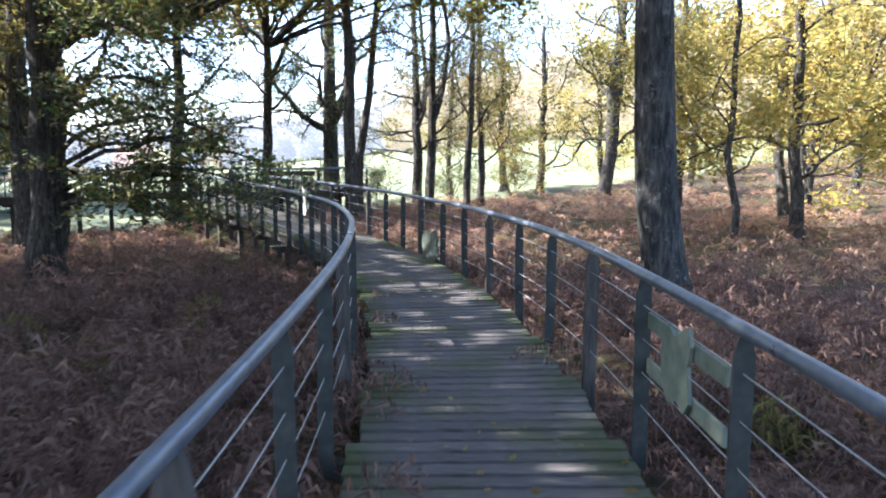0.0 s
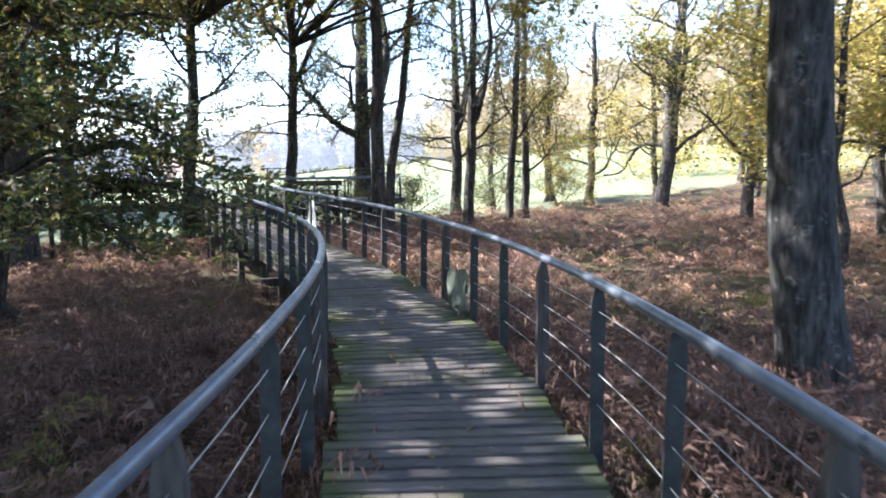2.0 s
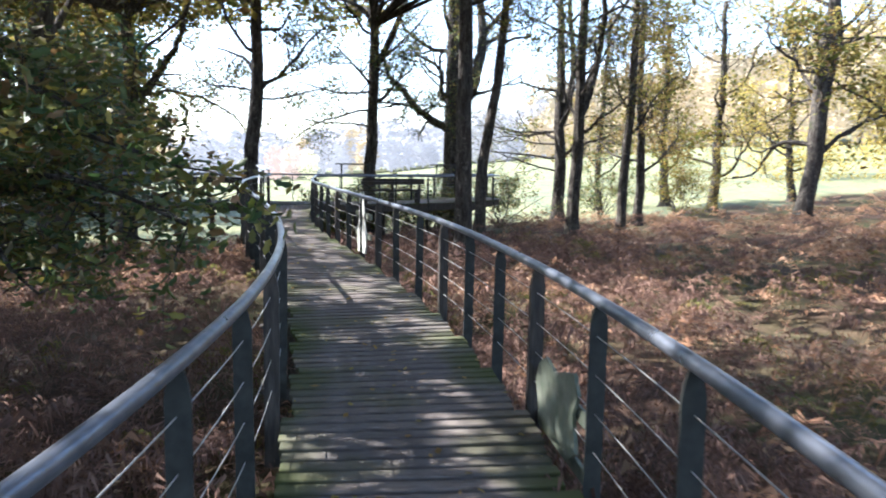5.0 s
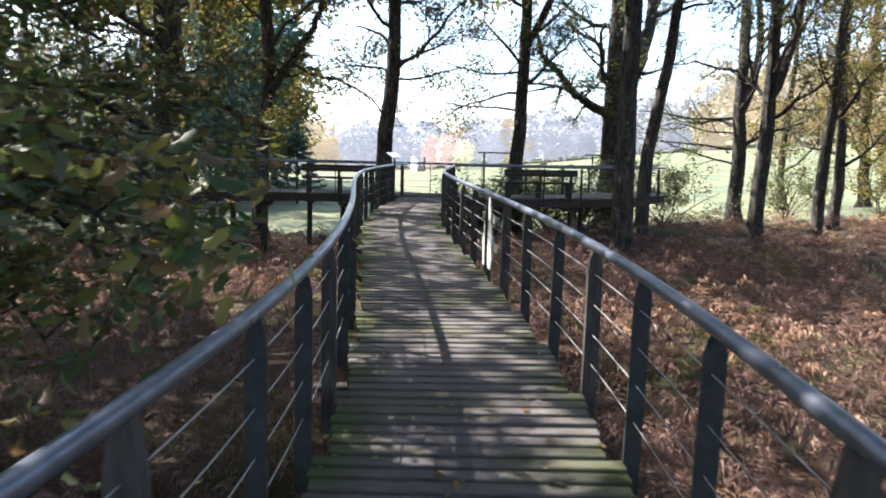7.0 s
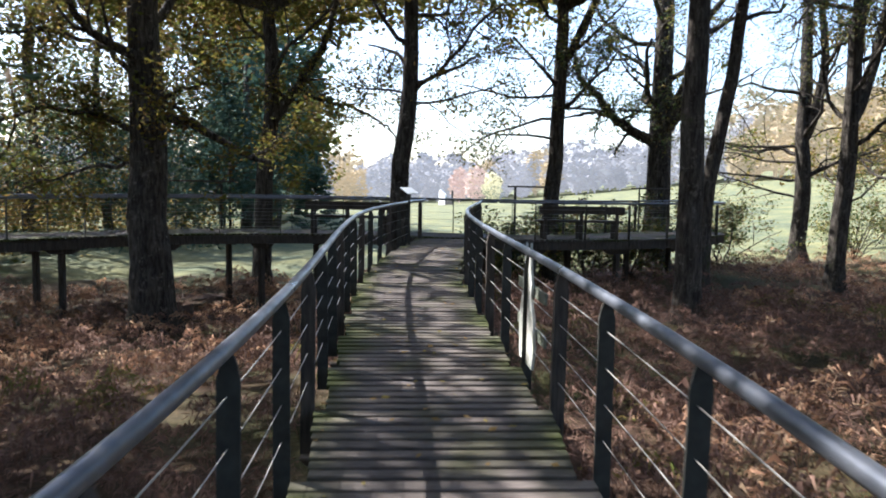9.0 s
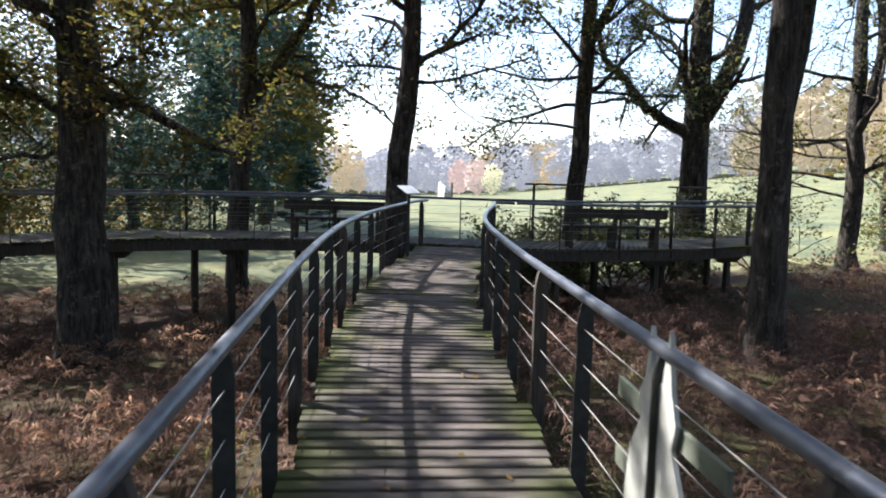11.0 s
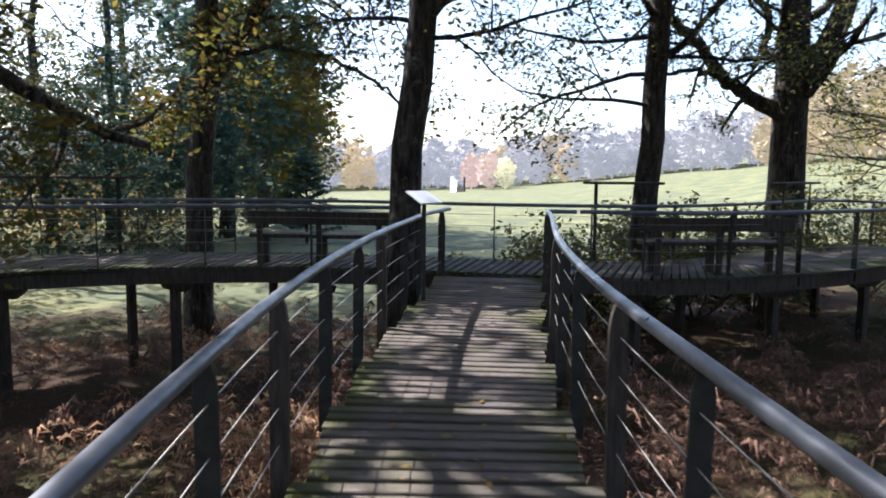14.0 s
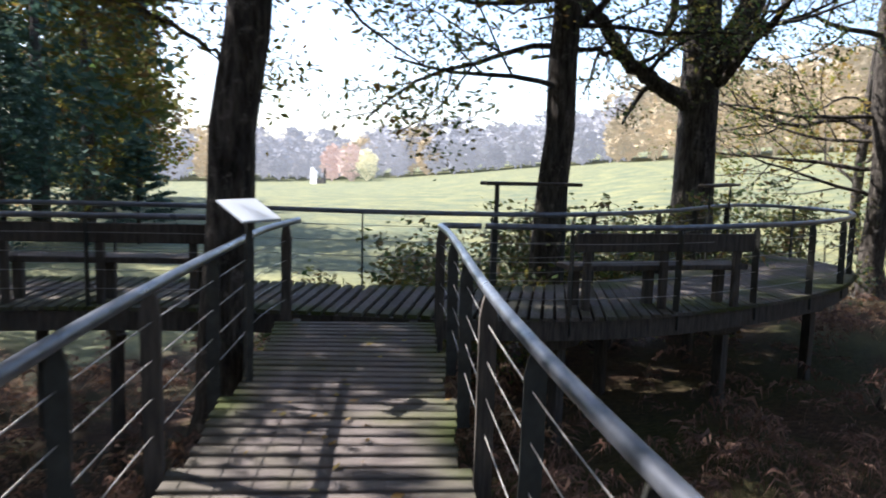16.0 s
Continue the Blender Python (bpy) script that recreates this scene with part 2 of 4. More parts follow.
def wood_edge(bearing):
    """Distance and height of the far wood's edge round the platform, by bearing to the left of +y in degrees."""
    d = np.interp(bearing, [-180, -70, -40, -25, -12, 0, 10, 25, 45, 70, 180], [70, 75, 95, 120, 150, 190, 235, 265, 250, 170, 70])
    z = np.interp(bearing, [-180, -70, -40, -25, -12, 2, 10, 17, 25, 35, 60, 180], [0, 1, 3, 5, 5.3, 3.0, 0.2, -3.2, -5.8, -6.6, -5, 0])
    return d, z


HUB = (-7.0, 23.0)


def land(x, y):
    """Height of the ground."""
    x, y = np.asarray(x, float), np.asarray(y, float)
    dx, dy = x - HUB[0], y - HUB[1]
    dist = np.hypot(dx, dy)
    far_d, far_z = wood_edge(np.degrees(np.arctan2(-dx, dy)))
    near = -0.55 - 0.45 * smooth(y, 6, 20) - 0.3 * smooth(y, 22, 45) - 0.75 * smooth(-x, 5, 14) * smooth(y, 10, 24)
    t = smooth(dist / far_d, 0.12, 1.0)
    bumps = 0.10 * np.sin(x * 0.9 + 0.6 * np.sin(y * 0.5)) * np.sin(y * 0.8 + 1) + 0.05 * np.sin(x * 2.3 + y * 1.1)
    return near * (1 - t) + far_z * t + bumps * (1 - smooth(dist, 30, 60)) + np.maximum(dist / far_d - 1, 0) * 8 * (dist < 900)


def meadow_at(x, y):
    wob = 1.2 * np.sin(x * 0.7) + 0.8 * np.sin(x * 1.9 + 1)
    return smooth(y - (34.0 + 0.72 * np.maximum(x + 17, -4)) + wob, -0.8, 1.5)


def axis_steps(lo, hi, fine_lo, fine_hi, step):
    core = np.arange(fine_lo, fine_hi, step)
    grow = [fine_hi]
    while grow[-1] < hi:
        grow.append(grow[-1] + max(step, (grow[-1] - fine_hi) * 0.12 + step))
    back = [fine_lo - step]
    while back[-1] > lo:
        back.append(back[-1] - max(step, (fine_lo - back[-1]) * 0.12))
    return np.array(back[::-1] + list(core) + grow)


gx, gy = axis_steps(-900, 900, -30, 26, 0.5), axis_steps(-300, 1500, -8, 62, 0.5)
X, Y = np.meshgrid(gx, gy, indexing="ij")
Z = land(X, Y)
nx, ny = len(gx), len(gy)
gv = np.stack([X, Y, Z], -1).reshape(-1, 3)
ii = np.arange((nx - 1) * ny).reshape(nx - 1, ny)[:, :-1].ravel()
ground = mesh_object("ground", gv, np.stack([ii, ii + ny, ii + ny + 1, ii + 1], 1).tolist(), earth, smooth=True)
attr = ground.data.attributes.new("meadow", "FLOAT", "POINT")
attr.data.foreach_set("value", meadow_at(gv[:, 0], gv[:, 1]).astype(np.float32))
tagged(ground, "brown leaf litter under oaks giving way to frosty green meadow", "ground", kind="structure")

# ---- the boardwalk's line ----
LINE_Y = [-5, -2, 0, 3.3, 4.6, 6.0, 7.8, 8.6, 10.2, 11.85, 12.6, 13.6, 14.55, 15.9, 17.9, 19.5, 21.5, 22.3, 23.4, 25.2, 26.65, 27.45, 28.6, 30.36]
LINE_X = [0.1, 0.2, 0.24, 0.25, 0.2, 0.12, -0.07, -0.2, -0.58, -1.03, -1.36, -1.75, -2.15, -2.74, -3.84, -4.77, -5.9, -6.3, -6.88, -7.63, -8.2, -8.5, -8.9, -9.52]
FIT = np.polynomial.Polynomial.fit(LINE_Y, LINE_X, 7)
HALF = 0.74


def deck_z(y):
    return np.interp(y, [0, 5, 9, 13, 18, 23, 30], [0, 0.01, -0.02, -0.01, 0.06, 0.13, 0.16])


def resample(line, step):
    line = np.asarray(line, float)
    s = np.r_[0, np.cumsum(np.linalg.norm(np.diff(line, axis=0), axis=1))]
    n = max(2, int(round(s[-1] / step)) + 1)
    u = np.linspace(0, s[-1], n)
    return np.stack([np.interp(u, s, line[:, k]) for k in range(line.shape[1])], 1)


def offset(line, d):
    """The line moved d to its right."""
    t = np.gradient(line, axis=0)
    t /= np.linalg.norm(t, axis=1)[:, None]
    return line + d * np.stack([t[:, 1], -t[:, 0]], 1)


def curve_through(points, step=0.1):
    """A smooth line through a few points (Catmull-Rom)."""
    p = np.asarray(points, float)
    p = np.vstack([2 * p[0] - p[1], p, 2 * p[-1] - p[-2]])
    out = []
    for i in range(1, len(p) - 2):
        for t in np.linspace(0, 1, 12, endpoint=False):
            out.append(0.5 * (2 * p[i] + (p[i + 1] - p[i - 1]) * t + (2 * p[i - 1] - 5 * p[i] + 4 * p[i + 1] - p[i + 2]) * t**2 + (3 * p[i] - p[i - 1] - 3 * p[i + 1] + p[i + 2]) * t**3))
    out.append(p[-2])
    return resample(out, step)


ys = np.linspace(-5, 30.4, 800)
centre = resample(np.stack([FIT(ys), ys], 1), 0.05)
NEAR = curve_through([(-20.6, 11.5), (-18.7, 16.5), (-17.6, 20.5), (-17.0, 23.0), (-16.3, 25.2), (-15.5, 26.9), (-14.3, 28.3), (-12.9, 29.3), (-11.5, 29.9), (-10.2, 30.3), (-8.8, 30.62), (-7.5, 31.05), (-6.5, 31.7), (-5.6, 32.6), (-4.8, 33.6), (-4.15, 34.7), (-3.7, 35.9), (-3.5, 37.0)])
FAR = curve_through([(-22.5, 12.0), (-20.6, 17.0), (-19.5, 20.6), (-18.9, 23.6), (-18.1, 26.2), (-17.1, 28.2), (-15.8, 29.7), (-14.3, 30.8), (-12.8, 31.5), (-11.4, 31.85), (-10.2, 32.05), (-8.7, 32.6), (-7.8, 33.2), (-7.0, 34.2), (-6.3, 35.6), (-5.7, 37.2), (-5.0, 38.3), (-4.1, 38.2), (-3.5, 37.0)])


# ---- decks: boards are parts of the boardwalk ----
def beam_along(line, z, w, h):
    """Vertices and faces of a beam of w by h whose top runs at z along a line."""
    l, r = offset(line, -w / 2), offset(line, w / 2)
    n = len(line)
    zz = np.broadcast_to(z, (n,))
    v = np.concatenate([np.c_[l, zz], np.c_[r, zz], np.c_[r, zz - h], np.c_[l, zz - h]])
    f = []
    for i in range(n - 1):
        for a, bq in ((0, 1), (1, 2), (2, 3), (3, 0)):
            f.append((a * n + i, a * n + i + 1, bq * n + i + 1, bq * n + i))
    f += [(0, n, 2 * n, 3 * n), (4 * n - 1, 3 * n - 1, 2 * n - 1, n - 1)]
    return v, f


def walk_beams(lines, name, label):
    pieces = [beam_along(resample(l, 0.4), deck_z(resample(l, 0.4)[:, 1]) - 0.05, 0.08, 0.2) for l in lines]
    v, f = join(pieces)
    return tagged(mesh_object(name, v, f, timber), label, "boardwalk", kind="structure")


rng = random.Random(4)


def board_mesh(w0, w1, length):
    """A deck board along local x with slightly worn edges: w0 and w1 wide at its ends."""
    e, h = 0.006, 0.04
    half = length / 2
    v = []
    for sx, w in ((-1, w0), (1, w1)):
        x = sx * half
        v += [(x, -w / 2, -h), (x, -w / 2, -e), (x, -w / 2 + e, 0), (x, w / 2 - e, 0), (x, w / 2, -e), (x, w / 2, -h)]
    f = [(i, i + 1, i + 7, i + 6) for i in range(5)] + [(5, 0, 6, 11), (0, 5, 4, 3, 2, 1), (6, 7, 8, 9, 10, 11)]
    me = bpy.data.meshes.new("board")
    me.from_pydata(v, [], [q[::-1] for q in f])
    me.materials.append(deck_wood)
    me.update()
    return me


boardwalk = walk_beams([offset(centre, -HALF + 0.16), offset(centre, HALF - 0.16)], "boardwalk", "curved raised boardwalk of weathered grey boards with mossy edges")
# bays between pairs of posts: every third pair is of timber, and each bay splays a little to its far end
TIMBER_AT = [-0.6, 3.0, 6.6, 10.2, 13.88, 17.25, 20.17, 23.53, 26.85, 30.22, 33.68, 37.1]
BAYS = np.interp(np.arange(0, 34) / 3, np.arange(12), TIMBER_AT)
along_c = np.r_[0, np.cumsum(np.linalg.norm(np.diff(centre, axis=0), axis=1))]
BOARD_SHAPES = [[board_mesh(0.098 + 0.006 * (k % 2), 0.098 + 0.006 * (k % 2), 2 * (0.695 + 0.014 * q) + 0.012 * (k - 1)) for k in range(3)] for q in range(6)]
for bay, (s0, s1) in enumerate(zip(BAYS[:-1], BAYS[1:])):
    n_b = int(round((s1 - s0) / 0.146))
    for i in range(n_b):
        u = (i + 0.5) / n_b
        at_s = s0 + (s1 - s0) * u
        if at_s < 0.1 or at_s > along_c[-1] - 0.1:
            continue
        p = np.array([np.interp(at_s, along_c, centre[:, 0]), np.interp(at_s, along_c, centre[:, 1])])
        k = min(max(int(np.searchsorted(along_c, at_s)), 2), len(centre) - 3)
        t = centre[k + 2] - centre[k - 2]
        ob = new("board", BOARD_SHAPES[min(int(u * 6), 5)][rng.randrange(3)])
        ob.parent = boardwalk
        ob.matrix_basis = pose(p[0], p[1], float(deck_z(p[1])) + rng.uniform(-0.004, 0.004), rng.uniform(-0.8, 0.8), 0, math.degrees(math.atan2(-t[0], t[1])) + rng.uniform(-0.4, 0.4))

platform = walk_beams([offset(NEAR, -0.08), offset(FAR, 0.12), offset(NEAR, -0.9)], "viewing_platform", "S-shaped raised viewing platform of weathered boards on timber posts")
count = 236
near_b, far_b = resample(NEAR, 0.01), resample(FAR, 0.01)
for i in range(count):
    u = (i + 0.5) / count
    a, bq = near_b[int(u * (len(near_b) - 1))], far_b[int(u * (len(far_b) - 1))]
    d = bq - a
    length = float(np.linalg.norm(d))
    wn_, wf_ = len(near_b) * 0.01 / count, len(far_b) * 0.01 / count
    ob = new("board", board_mesh(wn_ - 0.042, wf_ - 0.042, length))
    ob.parent = platform
    m = (a + bq) / 2
    ob.matrix_basis = pose(m[0], m[1], 0.16 + rng.uniform(-0.003, 0.003), 0, 0, math.degrees(math.atan2(d[1], d[0])))


# ---- supports under the decks ----
def support(at, top, along, cap=0.9):
    """A timber post with a cross head under the deck."""
    base = float(land(at[0], at[1])) - 0.15
    e = empty("deck_support", (at[0], at[1], base), "dark timber support post with cross head under the deck", "support post", "posts under the decks")
    e.rotation_euler = (0, 0, along)
    part("post", box_bm(0.13, 0.13, top - base - 0.14, 0.01, (0, 0, (top - base - 0.14) / 2)), timber, e)
    head = box_bm(0.1, cap, 0.14, 0.01, (0, 0, top - base - 0.07))
    for vtx in head.verts:
        if vtx.co.z < top - base - 0.08:
            vtx.co.y *= 0.6
    part("cross_head", head, timber, e)


for i, p in enumerate(resample(centre, 2.4)[1:-1]):
    k = np.argmin(np.abs(centre - p).sum(1))
    t = centre[k + 1] - centre[k - 1]
    ang = math.atan2(t[1], t[0])
    for sgn in (-1, 1):
        q = p + sgn * (0.66 if sgn < 0 and p[1] < 16 else 0.5) * np.array([t[1], -t[0]]) / np.linalg.norm(t)
        support(q, float(deck_z(p[1])) - 0.26, ang, 0.7)
for line, d in ((NEAR, -0.35), (FAR, 0.35)):
    for p in resample(offset(line, d), 2.3)[1:-1]:
        support(p, -0.105, math.atan2(p[1] - 28, p[0] + 10) + 1.57, 0.9)


# ---- railings ----
def flat_post(height, width, thick, below, taper):
    """An upright plate whose inner edge curves in to the rail at the top; local x points outward."""
    prof = [(-width / 2, -below), (-width / 2, height - taper), (-width * 0.36, height - taper * 0.35), (-0.02, height), (0.02, height), (width * 0.36, height - taper * 0.35), (width / 2, height - taper), (width / 2, -below)]
    n = len(prof)
    v = [(x, -thick / 2, z) for x, z in prof] + [(x, thick / 2, z) for x, z in prof]
    f = [tuple(range(n)), tuple(range(2 * n - 1, n - 1, -1))] + [(i, i + n, (i + 1) % n + n, (i + 1) % n) for i in range(n)]
    me = bpy.data.meshes.new("post")
    me.from_pydata(v, [], f)
    bm = bmesh.new()
    bm.from_mesh(me)
    bmesh.ops.recalc_face_normals(bm, faces=bm.faces[:])
    bm.to_mesh(me)
    bm.free()
    return me


STEEL_POST = flat_post(0.9, 0.085, 0.014, 0.2, 0.09)
STEEL_POST.materials.append(post_paint)
WOOD_POST = flat_post(0.9, 0.09, 0.05, 0.3, 0.12)
WOOD_POST.materials.append(timber)
RAIL_H = 0.92


def railing(line, label, phase=0.0, spacing=1.2, out=1, wooden=0, at=None, wires=(0.18, 0.37, 0.56, 0.75), rail_r=0.03):
    line = resample(line, 0.1)
    z = deck_z(line[:, 1])
    rail = empty("railing", (0, 0, 0), label, "railing")
    v, f = tube(np.c_[line, z + RAIL_H], rail_r, 12)
    mesh_object("handrail", v, f, rail_metal, rail, "grey galvanised tube", True)
    for h in wires:
        v, f = tube(np.c_[line, z + h][::3], 0.0035, 5)
        mesh_object("wire", v, f, wire_metal, rail)
    s = np.r_[0, np.cumsum(np.linalg.norm(np.diff(line, axis=0), axis=1))]
    if at is None:
        stations = [(int(np.searchsorted(s, u)), False) for u in np.arange(phase, s[-1], spacing)]
    else:
        stations = []
        for n, q in enumerate(at):
            d = np.hypot(line[:, 0] - q[0], line[:, 1] - q[1])
            if d.min() < 1.2:
                stations.append((int(d.argmin()), n % wooden == 0))
    for k, wood in stations:
        k = min(max(k, 1), len(line) - 2)
        k0, k1 = max(k - 2, 0), min(k + 2, len(line) - 1)
        t = line[k1] - line[k0]
        ang = math.degrees(math.atan2(t[1], t[0])) - 90 * out
        ob = new("post", WOOD_POST if wood else STEEL_POST)
        ob.parent = rail
        ob["label"] = "dark timber post" if wood else "grey steel plate post"
        ob.matrix_basis = pose(line[k, 0], line[k, 1], float(z[k]), rng.uniform(-0.5, 0.5), rng.uniform(-0.8, 0.8), ang)
    return rail


WIDER = (np.interp(centre[:, 1], [7, 11], [0.14, 0.08]))[:, None]
left_line, right_line = centre + (offset(centre, -1.0) - centre) * (HALF + WIDER), centre + (offset(centre, 1.0) - centre) * (HALF + WIDER)
PAIRS = [(np.interp(q, along_c, centre[:, 0]), np.interp(q, along_c, centre[:, 1])) if 0 < q < along_c[-1] else (99.0, 99.0) for q in BAYS]
left_end = curve_through([tuple(left_line[-34]), tuple(left_line[-18] + (0.03, 0.0)), tuple(left_line[-1] + (0.13, 0.3))], 0.05)
railing(np.vstack([left_line[:-36], left_end]), "long curved tube handrail on steel and timber posts with wires", out=-1, wooden=3, at=PAIRS)
right_end = curve_through([tuple(right_line[-12]), tuple(right_line[-4]), (-8.62, 30.66), (-8.35, 30.75)])
railing(np.vstack([right_line[:-14], right_end]), "long curved tube handrail on steel and timber posts with wires", out=1, wooden=3, at=PAIRS)
railing(offset(FAR, 0.06), "platform handrail of dark tube on slim posts with wires", 0.5, 1.55, -1)
k_left = np.argmin(np.hypot(NEAR[:, 0] + 10.9, NEAR[:, 1] - 30.1))
k_right = np.argmin(np.hypot(NEAR[:, 0] + 8.3, NEAR[:, 1] - 30.75))
railing(offset(NEAR, -0.06)[:k_left], "platform handrail of dark tube on slim posts with wires", 0.5, 1.55, 1)
railing(offset(NEAR, -0.06)[k_right:], "platform handrail of dark tube on slim posts with wires", 0.9, 1.3, 1)


# ---- benches, shelves, sign ----
def bench(x, y, turn, length=2.2):
    """Local +y is the way its sitter looks."""
    e = empty("bench", (x, y, 0.16), "dark weathered timber bench with one back board", "bench", "benches on the platform")
    e.rotation_euler = (0, 0, radians(turn))
    part("seat", box_bm(length, 0.4, 0.06, 0.01, (0, 0, 0.45)), timber, e)
    part("backrest", box_bm(length, 0.045, 0.2, 0.01, (0, -0.27, 0.74)), timber, e)
    for sx in (-0.42, 0.42):
        part("leg", box_bm(0.1, 0.1, 0.42, 0.006, (sx * length, 0.1, 0.21)), timber, e)
        part("back_post", box_bm(0.08, 0.07, 0.8, 0.006, (sx * length, -0.215, 0.4)), timber, e)
    part("back_post", box_bm(0.08, 0.07, 0.8, 0.006, (0, -0.215, 0.4)), timber, e)
    part("leg", box_bm(0.1, 0.1, 0.42, 0.006, (0, 0.1, 0.21)), timber, e)
    return e


bench(-6.66, 32.2, 30)
bench(-12.2, 30.05, 22)


def shelf(x0, y0, x1, y1, h=1.3):
    d = math.hypot(x1 - x0, y1 - y0)
    e = empty("leaning_shelf", ((x0 + x1) / 2, (y0 + y1) / 2, 0.16), "weathered timber leaning shelf above the platform rail", "shelf", "leaning shelves on the rail")
    e.rotation_euler = (0, 0, math.atan2(y1 - y0, x1 - x0))
    part("shelf_board", box_bm(d, 0.24, 0.045, 0.012, (0, 0, h)), timber, e)
    for sx in (-0.36, 0.36):
        part("upright", box_bm(0.06, 0.02, h - 0.02, 0.003, (sx * d, 0.0, h / 2 - 0.01)), post_paint, e)


shelf(-8.75, 32.62, -7.65, 33.42)
shelf(-5.92, 35.5, -5.3, 37.6)
shelf(-17.5, 27.6, -15.7, 29.75)

sign = empty("information_lectern", (-9.36, 28.0, float(deck_z(28.0))), "pale tilted information panel on a steel post beside the railing", "sign")
sign.rotation_euler = (0, 0, radians(75))
part("stand", box_bm(0.06, 0.02, 1.15, 0.004, (0, 0, 0.575)), post_paint, sign)
pan = box_bm(0.36, 0.28, 0.02, 0.005)
bmesh.ops.transform(pan, matrix=pose(0, 0, 1.19, 28, 0, 0), verts=pan.verts[:])
panel = part("panel", pan, sign_face, sign, "pale blue-grey panel")


# ---- silhouette boards hung on the wires ----
def outline_board(name, prof, thick, mat, parent, label=""):
    n = len(prof)
    bm = bmesh.new()
    a = [bm.verts.new((x, -thick / 2, z)) for x, z in prof]
    c = [bm.verts.new((x, thick / 2, z)) for x, z in prof]
    bm.faces.new(a)
    bm.faces.new(c[::-1])
    for i in range(n):
        bm.faces.new((a[i], c[i], c[(i + 1) % n], a[(i + 1) % n]))
    bmesh.ops.recalc_face_normals(bm, faces=bm.faces[:])
    return part(name, bm, mat, parent, label)


HARE = [(1.6 * x, z) for x, z in ((-0.16, 0.02), (0.16, 0.02), (0.2, 0.2), (0.17, 0.45), (0.1, 0.6), (0.12, 0.7), (0.08, 0.78), (0.06, 0.99), (0.03, 0.8), (0.0, 0.78), (-0.03, 0.8), (-0.06, 1.0), (-0.09, 0.78), (-0.12, 0.68), (-0.1, 0.58), (-0.18, 0.4), (-0.2, 0.18))]
BODY = [(-0.42, 0.3), (-0.3, 0.22), (-0.1, 0.26), (0.15, 0.2), (0.33, 0.28), (0.42, 0.45), (0.36, 0.58), (0.2, 0.66), (0.0, 0.62), (-0.2, 0.68), (-0.36, 0.72), (-0.44, 0.62), (-0.36, 0.5)]


def animal_board(y, prof, label, slats, raise_=0.0, mat=None):
    k = np.argmin(np.abs(right_line[:, 1] - y))
    t = right_line[k + 2] - right_line[k - 2]
    e = empty("silhouette_board", (right_line[k, 0] , right_line[k, 1], float(deck_z(y)) + raise_), label, "silhouette board", "silhouette boards on the railing")
    e.rotation_euler = (0, 0, math.atan2(t[1], t[0]))
    outline_board("silhouette", prof, 0.02, mat or pale_board, e)
    for z in slats:
        part("slat", box_bm(1.1, 0.02, 0.09, 0.004, (0, -0.03, z)), pale_board, e)


BODY_SMALL = [(x * 0.5, 0.3 + (z - 0.2) * 0.85) for x, z in BODY]
animal_board(3.5, BODY_SMALL, "algae-green wooden silhouette board on slats between railing posts", (0.36, 0.62), 0.05)
animal_board(11.9, BODY, "algae-green wooden silhouette board on slats between railing posts", (0.2, 0.5), -0.25)
animal_board(19.15, HARE, "pale standing hare silhouette board fixed to the railing", (0.3, 0.62), 0.0, bleached_board)


# ---- trees ----
def leaf_cloud(centres, spread, per, size, seed, flat=0.6, fine=False):
    """Small folded leaves scattered round twig ends."""
    r = np.random.default_rng(seed)
    c = np.repeat(np.asarray(centres, float), per, axis=0)
    n = len(c)
    p = c + r.normal(0, 1, (n, 3)) * np.array([spread, spread, spread * flat])
    u = r.normal(0, 1, (n, 3))
    u[:, 2] *= 0.5
    u /= np.linalg.norm(u, axis=1)[:, None]
    w = np.cross(u, r.normal(0, 1, (n, 3)) + np.array([0, 0, 1.5]))
    w /= np.linalg.norm(w, axis=1)[:, None]
    s = size * r.uniform(0.6, 1.35, (n, 1))
    fold = np.cross(u, w) * s * 0.18
    if fine:
        mid = np.cross(u, w) * s * 0.12
        v = np.stack([p - u * s, p - u * s * 0.35 + w * s * 0.42 + fold, p + u * s * 0.1 + w * s * 0.3 + fold, p + u * s * 0.45 + w * s * 0.45 + fold, p + u * s - mid, p + u * s * 0.45 - w * s * 0.45 + fold, p + u * s * 0.1 - w * s * 0.3 + fold, p - u * s * 0.35 - w * s * 0.42 + fold, p], 1).reshape(-1, 3)
        k = np.arange(n) * 9
        return v, np.concatenate([np.stack([k + 8, k + i, k + (i + 1) % 8], 1) for i in range(8)])
    v = np.stack([p - u * s, p + w * s * 0.5 + fold, p + u * s, p - w * s * 0.5 + fold], 1).reshape(-1, 3)
    k = np.arange(n) * 4
    return v, np.concatenate([np.stack([k, k + 1, k + 2], 1), np.stack([k, k + 2, k + 3], 1)])


def fast_mesh(name, v, tris, mat, parent=None, smooth_=False):
    me = bpy.data.meshes.new(name)
    n = len(tris)
    me.vertices.add(len(v))
    me.vertices.foreach_set("co", np.asarray(v, np.float32).ravel())
    me.loops.add(n * 3)
    me.loops.foreach_set("vertex_index", np.asarray(tris, np.int32).ravel())
    me.polygons.add(n)
    me.polygons.foreach_set("loop_start", np.arange(0, n * 3, 3, dtype=np.int32))
    me.materials.append(mat)
    me.update(calc_edges=True)
    ob = new(name, me)
    if parent:
        ob.parent = parent
    return ob


LEAFY = []


